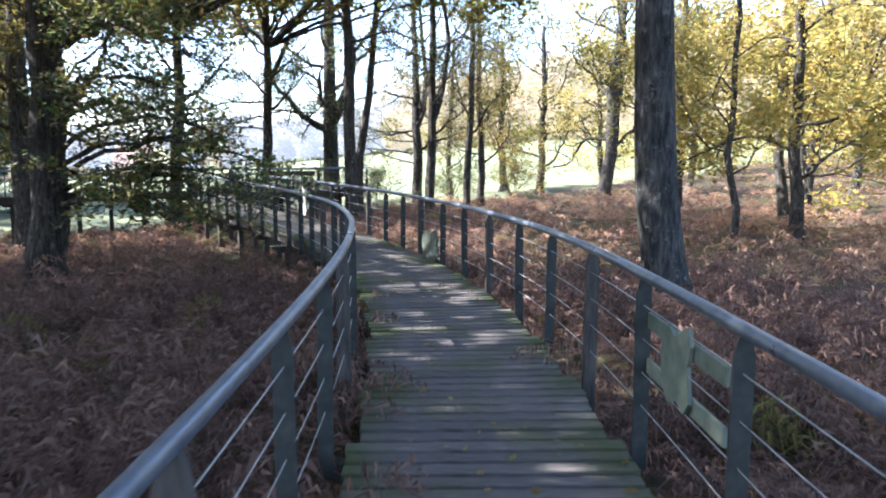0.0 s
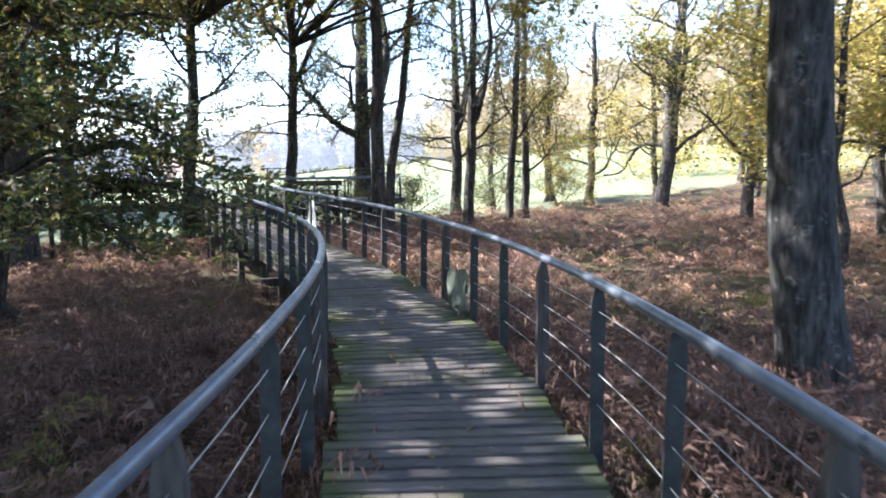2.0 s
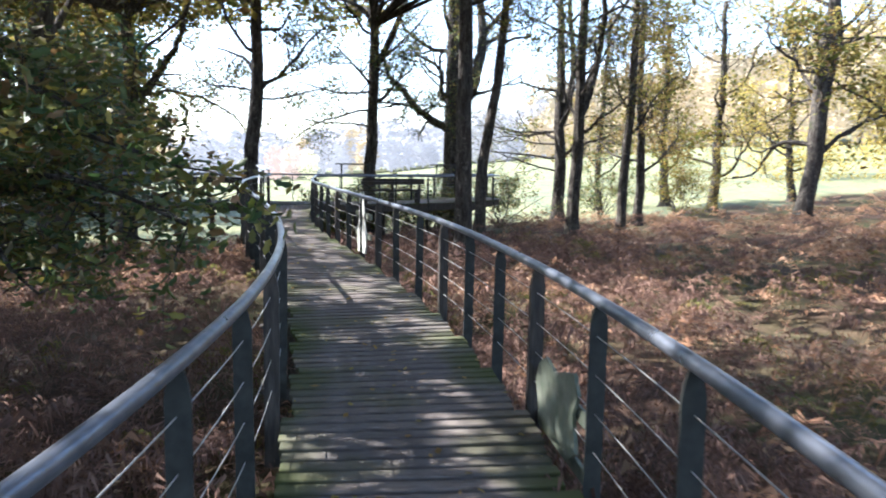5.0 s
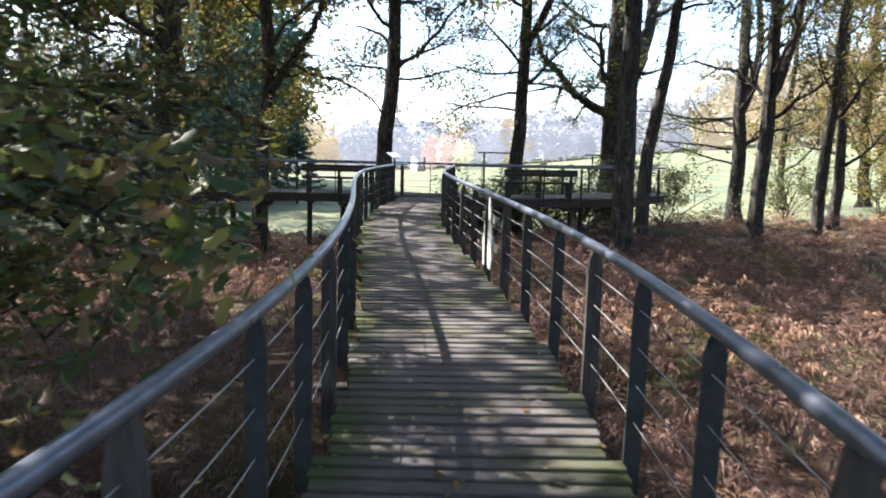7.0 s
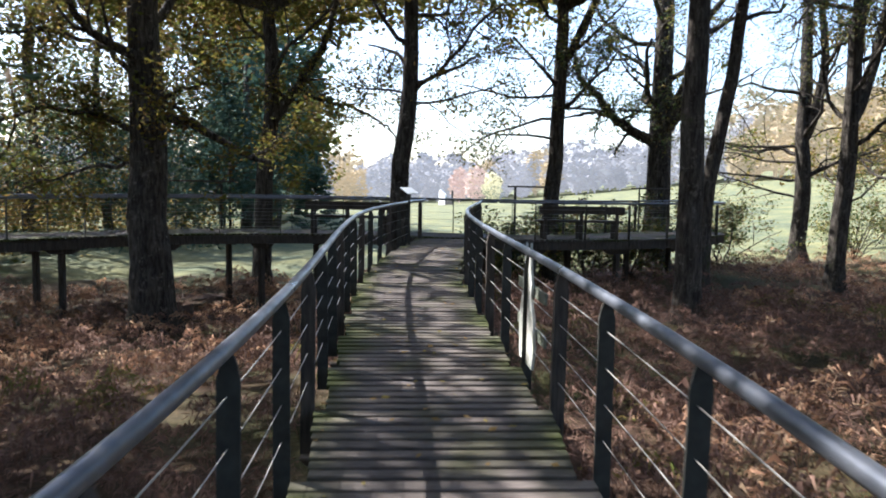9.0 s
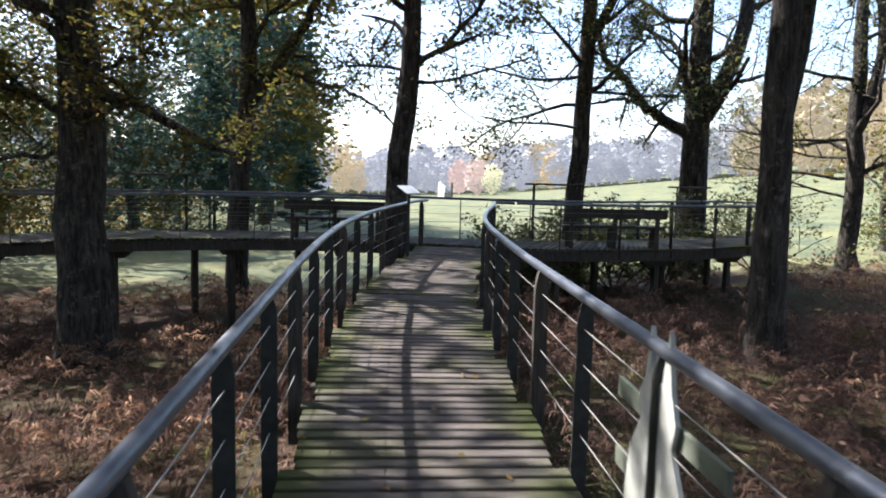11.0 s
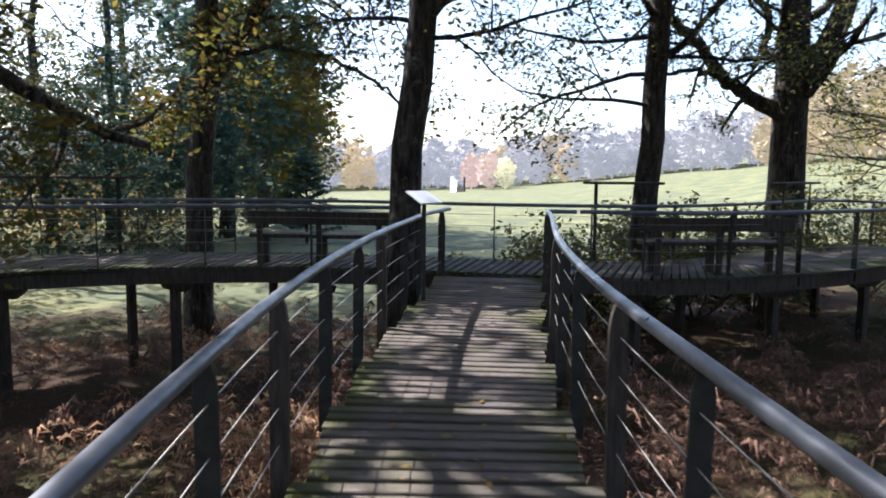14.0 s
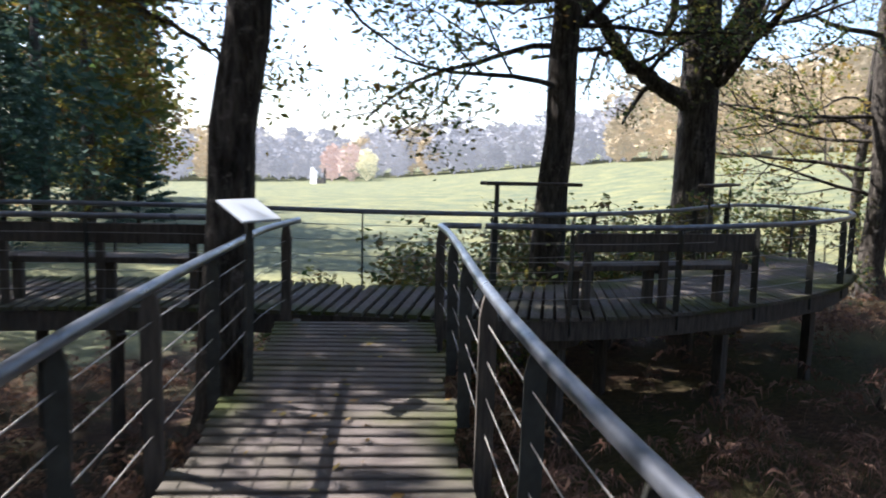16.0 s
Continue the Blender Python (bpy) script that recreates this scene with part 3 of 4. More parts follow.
def add_shade_canopy(mat):
    """High leafy boughs added out of view on the sunny-side oaks, to cast broken shade on the walk."""
    r = np.random.default_rng(77)
    slope = np.array([-sun_way.x / sun_way.z, -sun_way.y / sun_way.z])
    load = {}
    for gx_ in np.arange(-19, 11.5, 2.7):
        for gy_ in np.arange(-3, 33 if gx_ > -2 else 42, 2.7):
            tx, ty = gx_ + r.uniform(-0.5, 0.5), gy_ + r.uniform(-0.5, 0.5)
            off = tx - FIT(min(max(ty, -4), 30))
            # leaf amount, thinned over ground that is to stay sunlit
            full = 1.0
            if 3.4 < off < 9.5 and 17.4 < ty < 23.5:
                full = 0.12
            if -3.2 < off < 2.6 and (12.2 < ty < 15.6 or 19.2 < ty < 22 or 22.8 < ty < 24.6 or 26 < ty < 29):
                full = 0.06
            if -9 < off < -4 and 18 < ty < 24:
                full = 0.3
            h = r.uniform(8.2, 10.2)
            at = np.array([tx - slope[0] * h, ty - slope[1] * h, h])
            best = min(LEAFY, key=lambda q: math.hypot(q[1] - at[0], q[2] - at[1]))
            load.setdefault(best, []).append((at, full))
    for (root, bx, by, top, bark), blobs in load.items():
        leaves_v, leaves_f, off = [], [], 0
        limbs = []
        for at, full in blobs:
            foot = np.array([bx, by, min(top * 0.6, 6.5)])
            mid = (foot + at) / 2 + (0, 0, 1.0)
            u = np.linspace(0, 1, 9)[:, None]
            line = (1 - u) ** 2 * foot + 2 * u * (1 - u) * mid + u**2 * at + r.normal(0, 0.12, (9, 3)) * np.sin(np.pi * u)
            limbs.append(tube(line, np.linspace(0.09, 0.015, 9), 5, False))
            c = at + r.normal(0, 1, (int(100 * full), 3)) * (1.15, 1.15, 0.6)
            v, f = leaf_cloud(c, 0.26, 7, 0.17, int(r.integers(1e6)), 0.6)
            leaves_v.append(v)
            leaves_f.append(f + off)
            off += len(v)
        # limbs added to carry the unseen leaf masses
        v, f = join(limbs)
        mesh_object("bough", v, f, bark, root, smooth=True)
        fast_mesh("added_shade_foliage", np.concatenate(leaves_v), np.concatenate(leaves_f), mat, root)


def grow(r, start, way, length, rad, level, limbs, tips, crook=0.25, lift=0.12):
    """One limb and what grows from it."""
    n = max(4, int(length / 0.45))
    pts = [np.array(start, float)]
    d = np.array(way, float)
    for i in range(n):
        d = d + r.normal(0, crook, 3) + np.array([0, 0, lift])
        d /= np.linalg.norm(d)
        pts.append(pts[-1] + d * length / n)
    radii = np.linspace(rad, rad * 0.35, len(pts))
    limbs.append((pts, radii, level))
    if level >= 3 or length < 0.7:
        tips += pts[len(pts) // 2:]
        return
    kids = 4 if level == 2 else 5
    for j in range(kids):
        f = 0.3 + 0.7 * (j + r.uniform(0, 1)) / kids
        i = min(int(f * n), n - 1)
        axis = pts[i + 1] - pts[i]
        axis /= np.linalg.norm(axis)
        side = r.normal(0, 1, 3)
        side -= axis * (side @ axis)
        side /= np.linalg.norm(side)
        grow(r, pts[i], axis * 0.6 + side * 0.8, length * r.uniform(0.42, 0.62), radii[i] * 0.55, level + 1, limbs, tips, crook, lift)


def tree(name, x, y, trunk_r, top, leaves, leaf_mat, label, seed, bark=None, lean=(0, 0), fork=None, limbs_n=6, limb_len=3.5, low=3.0, leaf_size=0.06, per=10, flare=1.7, arms=(), kink=0.10, spread=0.2, reach=(), reach_leaves=12500, fork_bearing=-60, bow=(0, 0), bow_h=4.5, shaped=()):
    """A tree: trunk, boughs and crown. fork: height at which the trunk splits in two. arms: further boughs as (height, bearing, rise, length, radius)."""
    r = np.random.default_rng(seed)
    z0 = float(land(x, y)) - 0.15
    root = empty(name, (0, 0, 0), label, "tree")
    near_tips = []
    bark = bark or bark_dark
    n = 14
    hs = np.linspace(0, top, n)
    wig = np.cumsum(r.normal(0, kink, (n, 2)), axis=0)
    wig -= wig[0]
    pts = np.c_[x + lean[0] * hs + wig[:, 0], y + lean[1] * hs + wig[:, 1], z0 + hs]
    sway = np.clip(hs / bow_h, 0, 1)[:, None]
    pts[:, :2] += np.array(bow) * sway
    rad = trunk_r * (1 - 0.55 * hs / top)
    more_h = np.array([0.0, 0.12, 0.3, 0.6])
    mp = np.stack([np.interp(more_h, hs, pts[:, k]) for k in range(3)], 1)
    mr = trunk_r * np.array([flare, flare * 0.85, 1.22, 1.06])
    keep = hs > 0.9
    trunk_pts, trunk_rad = np.vstack([mp, pts[keep]]), np.r_[mr, rad[keep]]
    v, f = tube(trunk_pts, trunk_rad, 14)
    ang = np.arctan2(v[:, 1] - np.repeat(trunk_pts[:, 1], 14), v[:, 0] - np.repeat(trunk_pts[:, 0], 14))
    amp = 0.06 + 0.16 * np.clip(1 - (v[:, 2] - z0) / 0.6, 0, 1)
    cxy = np.repeat(trunk_pts[:, :2], 14, axis=0)
    v[:, :2] = cxy + (v[:, :2] - cxy) * (1 + amp * np.sin(ang * 5 + seed) + 0.04 * np.sin(ang * 3 + v[:, 2:3].ravel() * 1.7))[:, None]
    mesh_object("trunk", v, f, bark, root, smooth=True)
    tips = []

    def on_trunk(h):
        return np.array([np.interp(h, hs, pts[:, k]) for k in range(3)]), float(np.interp(h, hs, rad))

    def bough(limbs):
        v, f = join([tube(p, q, (8, 7, 4, 3)[min(lv, 3)], False) for p, q, lv in limbs])
        mesh_object("bough", v, f, bark, root, smooth=True)

    if fork:
        at, rr = on_trunk(fork)
        a = radians(fork_bearing)
        limbs = []
        grow(r, at, (-math.sin(a) * 0.5, math.cos(a) * 0.5, 1), top * 0.75, rr * 0.75, 0, limbs, tips, 0.1, 0.1)
        bough(limbs)
    for i in range(limbs_n):
        h = low + (top - low) * ((i + r.uniform(0.1, 0.9)) / limbs_n) ** 1.35
        at, rr = on_trunk(h)
        a = i * 2.4 + r.uniform(-0.5, 0.5)
        limbs = []
        grow(r, at, (math.cos(a), math.sin(a), r.uniform(0.1, 0.7)), limb_len * r.uniform(0.7, 1.2), rr * 0.36, 1, limbs, tips, 0.3, 0.1)
        bough(limbs)
    for h, bearing, rise, length, radius in arms:
        at, rr = on_trunk(h)
        a = radians(bearing)
        limbs = []
        grow(r, at, (-math.sin(a), math.cos(a), rise), length, radius, 1, limbs, tips, 0.14, 0.03)
        bough(limbs)
    for h, run, radius in shaped:
        at, rr = on_trunk(h)
        knots = np.array([(at[0] + a_ * 0.906, at[1] + a_ * 0.42, at[2] + c_) for a_, c_ in run])
        u = np.linspace(0, len(knots) - 1, 5 * len(knots))
        line = np.stack([np.interp(u, np.arange(len(knots)), knots[:, k]) for k in range(3)], 1)
        line[1:-1] = (line[:-2] + line[1:-1] * 2 + line[2:]) / 4
        line[2:] += r.normal(0, 0.025, (len(line) - 2, 3))
        radii = np.linspace(radius, radius * 0.4, len(line))
        limbs = [(list(line), radii, 0)]
        for i in range(len(line) // 4, len(line), 2):
            side = r.normal(0, 1, 3) * (1, 1, 0.7) + (0, 0, 0.3)
            grow(r, line[i], side / np.linalg.norm(side), r.uniform(0.8, 1.7), radii[i] * 0.4, 2, limbs, tips, 0.28, 0.05)
        bough(limbs)
    for h, end in reach:
        at, rr = on_trunk(h)
        end = np.array(end, float)
        u = np.linspace(0, 1, 11)[:, None]
        line = at + (end - at) * u + np.c_[np.zeros(11), np.zeros(11), 0.5 * np.sin(np.pi * u[:, 0])] + r.normal(0, 0.06, (11, 3)) * np.sin(np.pi * u)
        limbs = [(list(line), np.linspace(0.06, 0.012, 11), 1)]
        for k in range(13):
            i = 4 + k // 2
            d = r.normal(0, 1, 3) * (1, 1, 0.45) + (end - at) / np.linalg.norm(end - at) * 0.7
            d /= np.linalg.norm(d)
            q = line[min(i, 10)]
            tw = [q, q + d * 0.3 + r.normal(0, 0.04, 3), q + d * 0.6 + r.normal(0, 0.07, 3) - (0, 0, 0.05), q + d * 0.85 - (0, 0, 0.12)]
            limbs.append((tw, [0.012, 0.008, 0.005, 0.003], 3))
            near_tips.extend([tw[1], tw[2], tw[3], (tw[1] + tw[2]) / 2, (tw[2] + tw[3]) / 2])
        bough(limbs)
    if near_tips:
        nt_ = np.array(near_tips)
        v, f = leaf_cloud(np.repeat(nt_, 2, axis=0), 0.13, reach_leaves // (2 * len(nt_)), 0.054, seed + 900, 0.75, True)
        fast_mesh("low_foliage", v, f, leaf_mat, root)
    if leaves and tips:
        tips = np.array(tips)
        pick = tips[r.integers(0, len(tips), max(1, leaves // per))]
        v, f = leaf_cloud(pick, spread, per, leaf_size, seed, 0.7)
        fast_mesh("crown", v, f, leaf_mat, root)
    if x < -5 and x > -24 and y < 36:
        LEAFY.append((root, float(pts[8, 0]), float(pts[8, 1]), top, bark))
    return root


OAK = "dark-barked oak with thinning autumn leaves beside the boardwalk"
tree("oak_tree", 3.1, 9.8, 0.30, 12, 5000, leaf_olive, "stout grey-barked oak trunk with mossy foot beside the boardwalk", 1, bark_grey, (-0.03, 0.01), None, 5, 4, 6.5, leaf_size=0.05, kink=0.025, flare=2.0, bow=(-0.28, 0.0), bow_h=1.7)
REACH = [(2.2, (-3.0, 12.6, 1.5)), (1.9, (-3.3, 13.3, 1.0)), (2.6, (-3.5, 12.2, 1.9)), (1.7, (-4.1, 13.9, 0.8)), (3.4, (-4.6, 12.4, 2.7)), (3.2, (-4.9, 14.6, 2.2)), (4.2, (-4.6, 11.7, 3.4)), (4.4, (-5.6, 13.2, 3.7)), (2.4, (-4.3, 14.6, 1.5)), (1.6, (-4.4, 12.9, 0.45)), (5.0, (-4.4, 13.4, 3.3)), (5.4, (-5.2, 14.2, 4.6)), (1.8, (-5.4, 12.2, 0.9)), (2.8, (-5.6, 12.0, 2.2)), (1.5, (-4.9, 14.0, 0.2))]
tree("oak_tree", -7.6, 14.3, 0.36, 10, 1800, leaf_green, "near oak with low leafy boughs sweeping to the boardwalk rail", 2, None, (0.0, 0), None, 6, 3.4, 4.5, reach=REACH)
tree("oak_tree", -13.9, 25.0, 0.46, 11, 19000, leaf_olive, OAK, 3, None, (0.0, 0), None, 8, 3.8, 4.4, flare=2.0, kink=0.04, shaped=((4.2, ((0, 0), (-1.0, 0.5), (-2.2, 0.6), (-3.4, 0.2)), 0.08), (4.8, ((0, 0), (0.8, 0.5), (1.8, 0.6)), 0.05), (3.7, ((0, 0), (-1.2, -0.1), (-2.4, -0.5)), 0.05), (5.4, ((0, 0), (-0.9, 0.7), (-2.0, 1.0), (-3.0, 0.9)), 0.07)))
tree("oak_tree", -10.88, 29.75, 0.26, 12, 11000, leaf_olive, "slender leaning oak trunk rising beside the platform edge", 4, None, (0.05, 0.0), None, 8, 3.2, 5.2, leaf_size=0.05, kink=0.05, bow=(0.28, 0.02), arms=((5.2, -70, 0.0, 2.6, 0.04), (5.7, -20, 0.0, 2.8, 0.04), (5.4, 60, 0.05, 2.8, 0.04)))
tree("oak_tree", -8.18, 34.7, 0.26, 12, 15000, leaf_green, OAK, 25, None, (0, 0), 6.2, 9, 3.4, 5.0, kink=0.04, arms=((4.9, 105, 0.06, 3.2, 0.05), (4.3, 140, 0.0, 2.8, 0.045), (5.6, 70, 0.05, 3.4, 0.05), (5.2, -70, 0.1, 2.8, 0.045)), leaf_size=0.048)
tree("oak_tree", -5.87, 39.3, 0.46, 12, 16000, leaf_green, "large forked oak with a long crooked side bough", 6, None, (0, 0), 4.6, 9, 3.8, 4.6, fork_bearing=-110, arms=((5.6, -60, 0.2, 3.5, 0.06),), shaped=((4.3, ((0, 0), (-0.8, 0.35), (-1.5, 0.85), (-2.2, 1.65), (-2.75, 2.1), (-3.0, 2.9)), 0.2), (5.0, ((-1.5, 0.2), (-2.4, 0.35), (-3.4, 0.1)), 0.07)), kink=0.02, leaf_size=0.05)
tree("oak_tree", -3.42, 27.9, 0.25, 13, 5000, leaf_olive, OAK, 7, None, (0.0, 0), None, 5, 3.5, 6.5, leaf_size=0.05, kink=0.05)
tree("oak_tree", -3.75, 33.0, 0.21, 12, 5000, leaf_olive, OAK, 8, None, (0.11, 0.03), None, 5, 3.2, 6.5, leaf_size=0.05, kink=0.05)
tree("oak_tree", -1.44, 43.3, 0.3, 12, 11000, leaf_green, OAK, 9, None, (0.0, 0), 4.5, 10, 3.6, 3.2, kink=0.05, arms=((3.2, 85, 0.0, 4.2, 0.06), (4.4, 105, 0.08, 4.2, 0.06), (2.5, 95, -0.04, 3.6, 0.05), (3.8, 60, 0.05, 4.0, 0.05)), leaf_size=0.048)
tree("oak_tree", -0.62, 35.4, 0.24, 12, 9000, leaf_green, OAK, 10, None, (0.03, 0), 4.5, 9, 3.4, 3.8, kink=0.05, leaf_size=0.048)
tree("oak_tree", 1.12, 37.1, 0.2, 12, 9000, leaf_olive, OAK, 11, None, (0.01, 0), None, 7, 3.4, 3.6, kink=0.05)
tree("oak_tree", 2.17, 43.5, 0.22, 12, 8500, leaf_rust, OAK, 12, None, (-0.01, 0), None, 8, 3.4, 2.4, kink=0.05)
tree("oak_tree", 9.6, 44.5, 0.4, 13, 16000, leaf_yellow, OAK, 13, None, (0.0, 0), 2.5, 9, 4.5, 3.0)
tree("oak_tree", -16.2, 31.7, 0.3, 12, 7000, leaf_olive, "crooked forked oak behind the platform rail", 14, None, (0.02, 0), None, 6, 3.6, 6.5, kink=0.05, shaped=((5.3, ((0, 0), (0.5, 0.7), (1.1, 1.6), (1.7, 2.6), (2.0, 3.8)), 0.18), (5.5, ((0.3, 0.4), (1.3, 0.6), (2.4, 0.35), (3.4, -0.1), (3.9, -0.8)), 0.06)))
YELLOW = "slim woodland tree with yellow autumn leaves"
tree("young_tree", 7.4, 19.0, 0.1, 9, 14000, leaf_yellow, YELLOW, 15, None, (0.01, 0), None, 10, 3.0, 2.2)
for i, (x, y) in enumerate([(12, 26), (16, 33), (11, 35), (20, 28), (15, 46), (22, 40), (6.5, 50), (25, 52), (10.5, 22), (14, 19), (18, 22), (4.5, 55), (0.5, 53), (12, 56), (19, 60), (28, 36)]):
    tree("woodland_tree", x, y, 0.2 + 0.03 * (i % 4), 11, 4200 if x < 8 else 6000, leaf_olive if x < 8 else (leaf_yellow, leaf_yellow, leaf_olive, leaf_rust)[i % 4], "woodland oak with yellow autumn crown", 30 + i, None, (0, 0), None, 9, 4.2, 1.9, 0.11, 10, spread=0.32)
# left wood; those out of view are set to shade walk and meadow
for i, (x, y, h) in enumerate([(-30, 31, 12), (-29, 23, 9), (-26, 20, 9), (-33, 36, 13), (-20, 13, 11), (-15, 8, 12), (-37, 39, 12), (-11, 4, 11), (-36, 28, 14), (-36, 46, 13), (-40, 50, 14), (-31, 27, 9), (-36, 43, 14), (-29, 16, 13)]):
    tree("woodland_tree", x, y, 0.26 + 0.03 * (i % 3), h, 7500 if x < -33 else 5000 if x < -18 else 6500, (leaf_green, leaf_olive, leaf_green)[i % 3], "shade-giving woodland oak with dense olive crown", 50 + i, None, (0, 0), None, 10, 4.6, 1.6, 0.1, 10, spread=0.32)
# the last four stand out of view, added to shade the walk
for i, (x, y) in enumerate([(10, 6), (16, 10), (8, -6), (-6, -8), (0, -14), (22, 16), (-18, -2), (-11, 5.5), (-14, 9.5), (-8.5, 0.5), (-15.3, 17.3)]):
    tree("woodland_tree", x, y, 0.28, 12, 5000 if x > -7 else 3800 if y > 15 else 6500, leaf_olive, "shade-giving woodland oak with dense olive crown", 70 + i, None, (0, 0), None, 8, 3.6, 4.5, 0.13, 10, spread=0.34)

# unseen leaf masses placed up-sun of the boardwalk to shade it
add_shade_canopy(leaf_olive)

# ---- low oak scrub beyond the far rail ----
for i, (x, y, h) in enumerate([(-9.3, 34.3, 1.7), (-7.3, 35.7, 1.9), (-10.6, 36.0, 1.4), (-6.3, 37.2, 1.9), (-8.2, 36.6, 1.8), (-4.0, 41.0, 2.2), (-11.8, 34.6, 1.2), (0.5, 46, 2.5), (4.5, 48, 2.6)]):
    r = np.random.default_rng(80 + i)
    e = empty("oak_scrub", (0, 0, 0), "low oak scrub with green and bronze leaves", "shrub")
    limbs, tips = [], []
    z0 = float(land(x, y))
    for k in range(7):
        a = k * 0.9 + r.uniform(0, 0.6)
        grow(r, (x, y, z0 - 0.1), (math.cos(a) * 0.6, math.sin(a) * 0.6, 0.8), h * r.uniform(0.9, 1.3), 0.03, 1, limbs, tips)
    v, f = join([tube(p, q, 5, False) for p, q, lv in limbs])
    mesh_object("branch_work", v, f, bark_dark, e)
    tips = np.array(tips)
    v, f = leaf_cloud(tips[r.integers(0, len(tips), 520)], 0.17, 8, 0.062, 80 + i, 0.6)
    fast_mesh("foliage", v, f, leaf_olive if i in (2, 8) else leaf_green, e)


# ---- undergrowth closing the wood behind the meadow strip ----
def undergrowth(spots, mat, seed, label, count=1500, height=1.5, wide=1.6):
    r = np.random.default_rng(seed)
    vs, fs, off = [], [], 0
    for x, y in spots:
        z = float(land(x, y))
        p = r.normal(0, 1, (count // 6, 3)) * (wide, wide, height * 0.55) + (x, y, z + height * 0.9)
        p[:, 2] = np.maximum(p[:, 2], z + 0.1)
        v, f = leaf_cloud(p, 0.18, 4, 0.125, int(r.integers(1e6)))
        vs.append(v)
        fs.append(f + off)
        off += len(v)
    return tagged(fast_mesh("undergrowth", np.concatenate(vs), np.concatenate(fs), mat), label, "undergrowth", kind="stuff")


rim = curve_through([(-29, 8), (-30, 17), (-31, 25), (-33, 32), (-37, 39), (-40, 46), (-44, 58)], 2.2)
dense = [(-31, 23), (-31, 27), (-32, 31), (-36, 36), (-37, 40), (-38, 44), (-31, 19), (-33, 25), (-35, 30), (-31, 44), (-33, 48), (-36, 52), (-30.5, 40), (-34, 44)]
undergrowth(dense, leaf_pine, 203, "tall dark evergreen thicket at the wood's edge", 3600, 4.6, 2.1)
undergrowth(rim[::2], leaf_olive, 200, "dark olive undergrowth at the wood's edge", 2200, 2.2, 1.7)
undergrowth(rim[1::2], leaf_rust, 201, "rusty undergrowth at the wood's edge", 2200, 1.8, 1.7)
rim2 = curve_through([(34, 10), (32, 30), (33, 48), (28, 66), (14, 72)], 3.2)
undergrowth(rim2, leaf_yellow, 202, "yellow hazel undergrowth along the field", 1400, 2.0, 2.0)


# ---- pine ----
def pine(x, y, h, seed):
    r = np.random.default_rng(seed)
    z0 = float(land(x, y)) - 0.1
    e = empty("pine_tree", (0, 0, 0), "young blue-green pine at the meadow's edge", "tree")
    v, f = tube([(x, y, z0), (x, y, z0 + h)], [0.09, 0.02], 8)
    mesh_object("trunk", v, f, bark_dark, e, smooth=True)
    tips = []
    limbs = []
    for k in range(44):
        u = 0.12 + 0.86 * k / 44
        a = k * 2.4
        ln = (1 - u) * h * 0.42 + 0.2
        d = np.array([math.cos(a), math.sin(a), 0.25])
        p = [np.array([x, y, z0 + u * h]) + d * ln * q for q in (0, 0.4, 0.75, 1.0)]
        limbs.append(tube(p, [0.02, 0.015, 0.01, 0.005], 4, False))
        tips += [p[1] + (p[3] - p[1]) * q for q in (0.2, 0.4, 0.6, 0.8, 1.0)]
    v, f = join(limbs)
    mesh_object("branch_work", v, f, bark_dark, e)
    v, f = leaf_cloud(np.array(tips), 0.028 * h, 34, 0.085, seed, 0.3)
    fast_mesh("crown", v, f, leaf_pine, e)


pine(-27.5, 50.5, 4.6, 90)
pine(-30.5, 46.5, 8.5, 91)
pine(-34.0, 50.0, 10.0, 92)
pine(-35.5, 45.5, 9.5, 93)


# ---- bracken ----
def frond(seed, n, long, wide):
    """One dead fern frond arching from its foot: a rib and paired leaflets that droop and curl at the tip."""
    r = np.random.default_rng(seed)
    q = np.linspace(0, 1, n)
    sway = r.uniform(-0.16, 0.16)
    droop = r.uniform(0.55, 0.85)
    rib = np.c_[q * 0.66, sway * q**2 + 0.03 * np.sin(q * 7 + seed), 0.86 * q - droop * q**2.4]
    v, f = [], []
    for i in range(n - 1):
        a, bq = rib[i], rib[i + 1]
        k = len(v)
        v += [a + (0, 0.004, 0), a - (0, 0.004, 0), bq]
        f.append((k, k + 1, k + 2))
        if q[i] < 0.26:
            continue
        ln = long * (1.12 - q[i]) ** 0.8 * min(1.0, (q[i] - 0.18) * 7) + 0.015
        for sg in (-1, 1):
            c = a + (bq - a) * r.uniform(0, 0.5)
            out = sg * ln * r.uniform(0.7, 1.2)
            curl = r.uniform(-0.02, 0.14)
            mid = c + np.array([0.035 + r.normal(0, 0.015), out * 0.55, 0.02 + r.normal(0, 0.015)])
            tip = c + np.array([0.06 + r.normal(0, 0.03), out * r.uniform(0.75, 1.0), -curl * ln * 4])
            k = len(v)
            w = np.array([wide * r.uniform(0.7, 1.3), 0, wide * r.normal(0, 0.6)])
            v += [c, mid + w, tip, mid - w]
            f += [(k, k + 1, k + 3), (k + 1, k + 2, k + 3)]
    return np.array(v), np.array(f)


FINE = [frond(i, 24, 0.2, 0.0062) for i in range(9)]
COARSE = [frond(20 + i, 14, 0.22, 0.0115) for i in range(7)]


def deck_clear(x, y):
    """Distance from the decks."""
    d = np.full(len(x), 99.0)
    for line in (centre[::10],):
        for p in line:
            d = np.minimum(d, np.hypot(x - p[0], y - p[1]) - HALF)
    return d


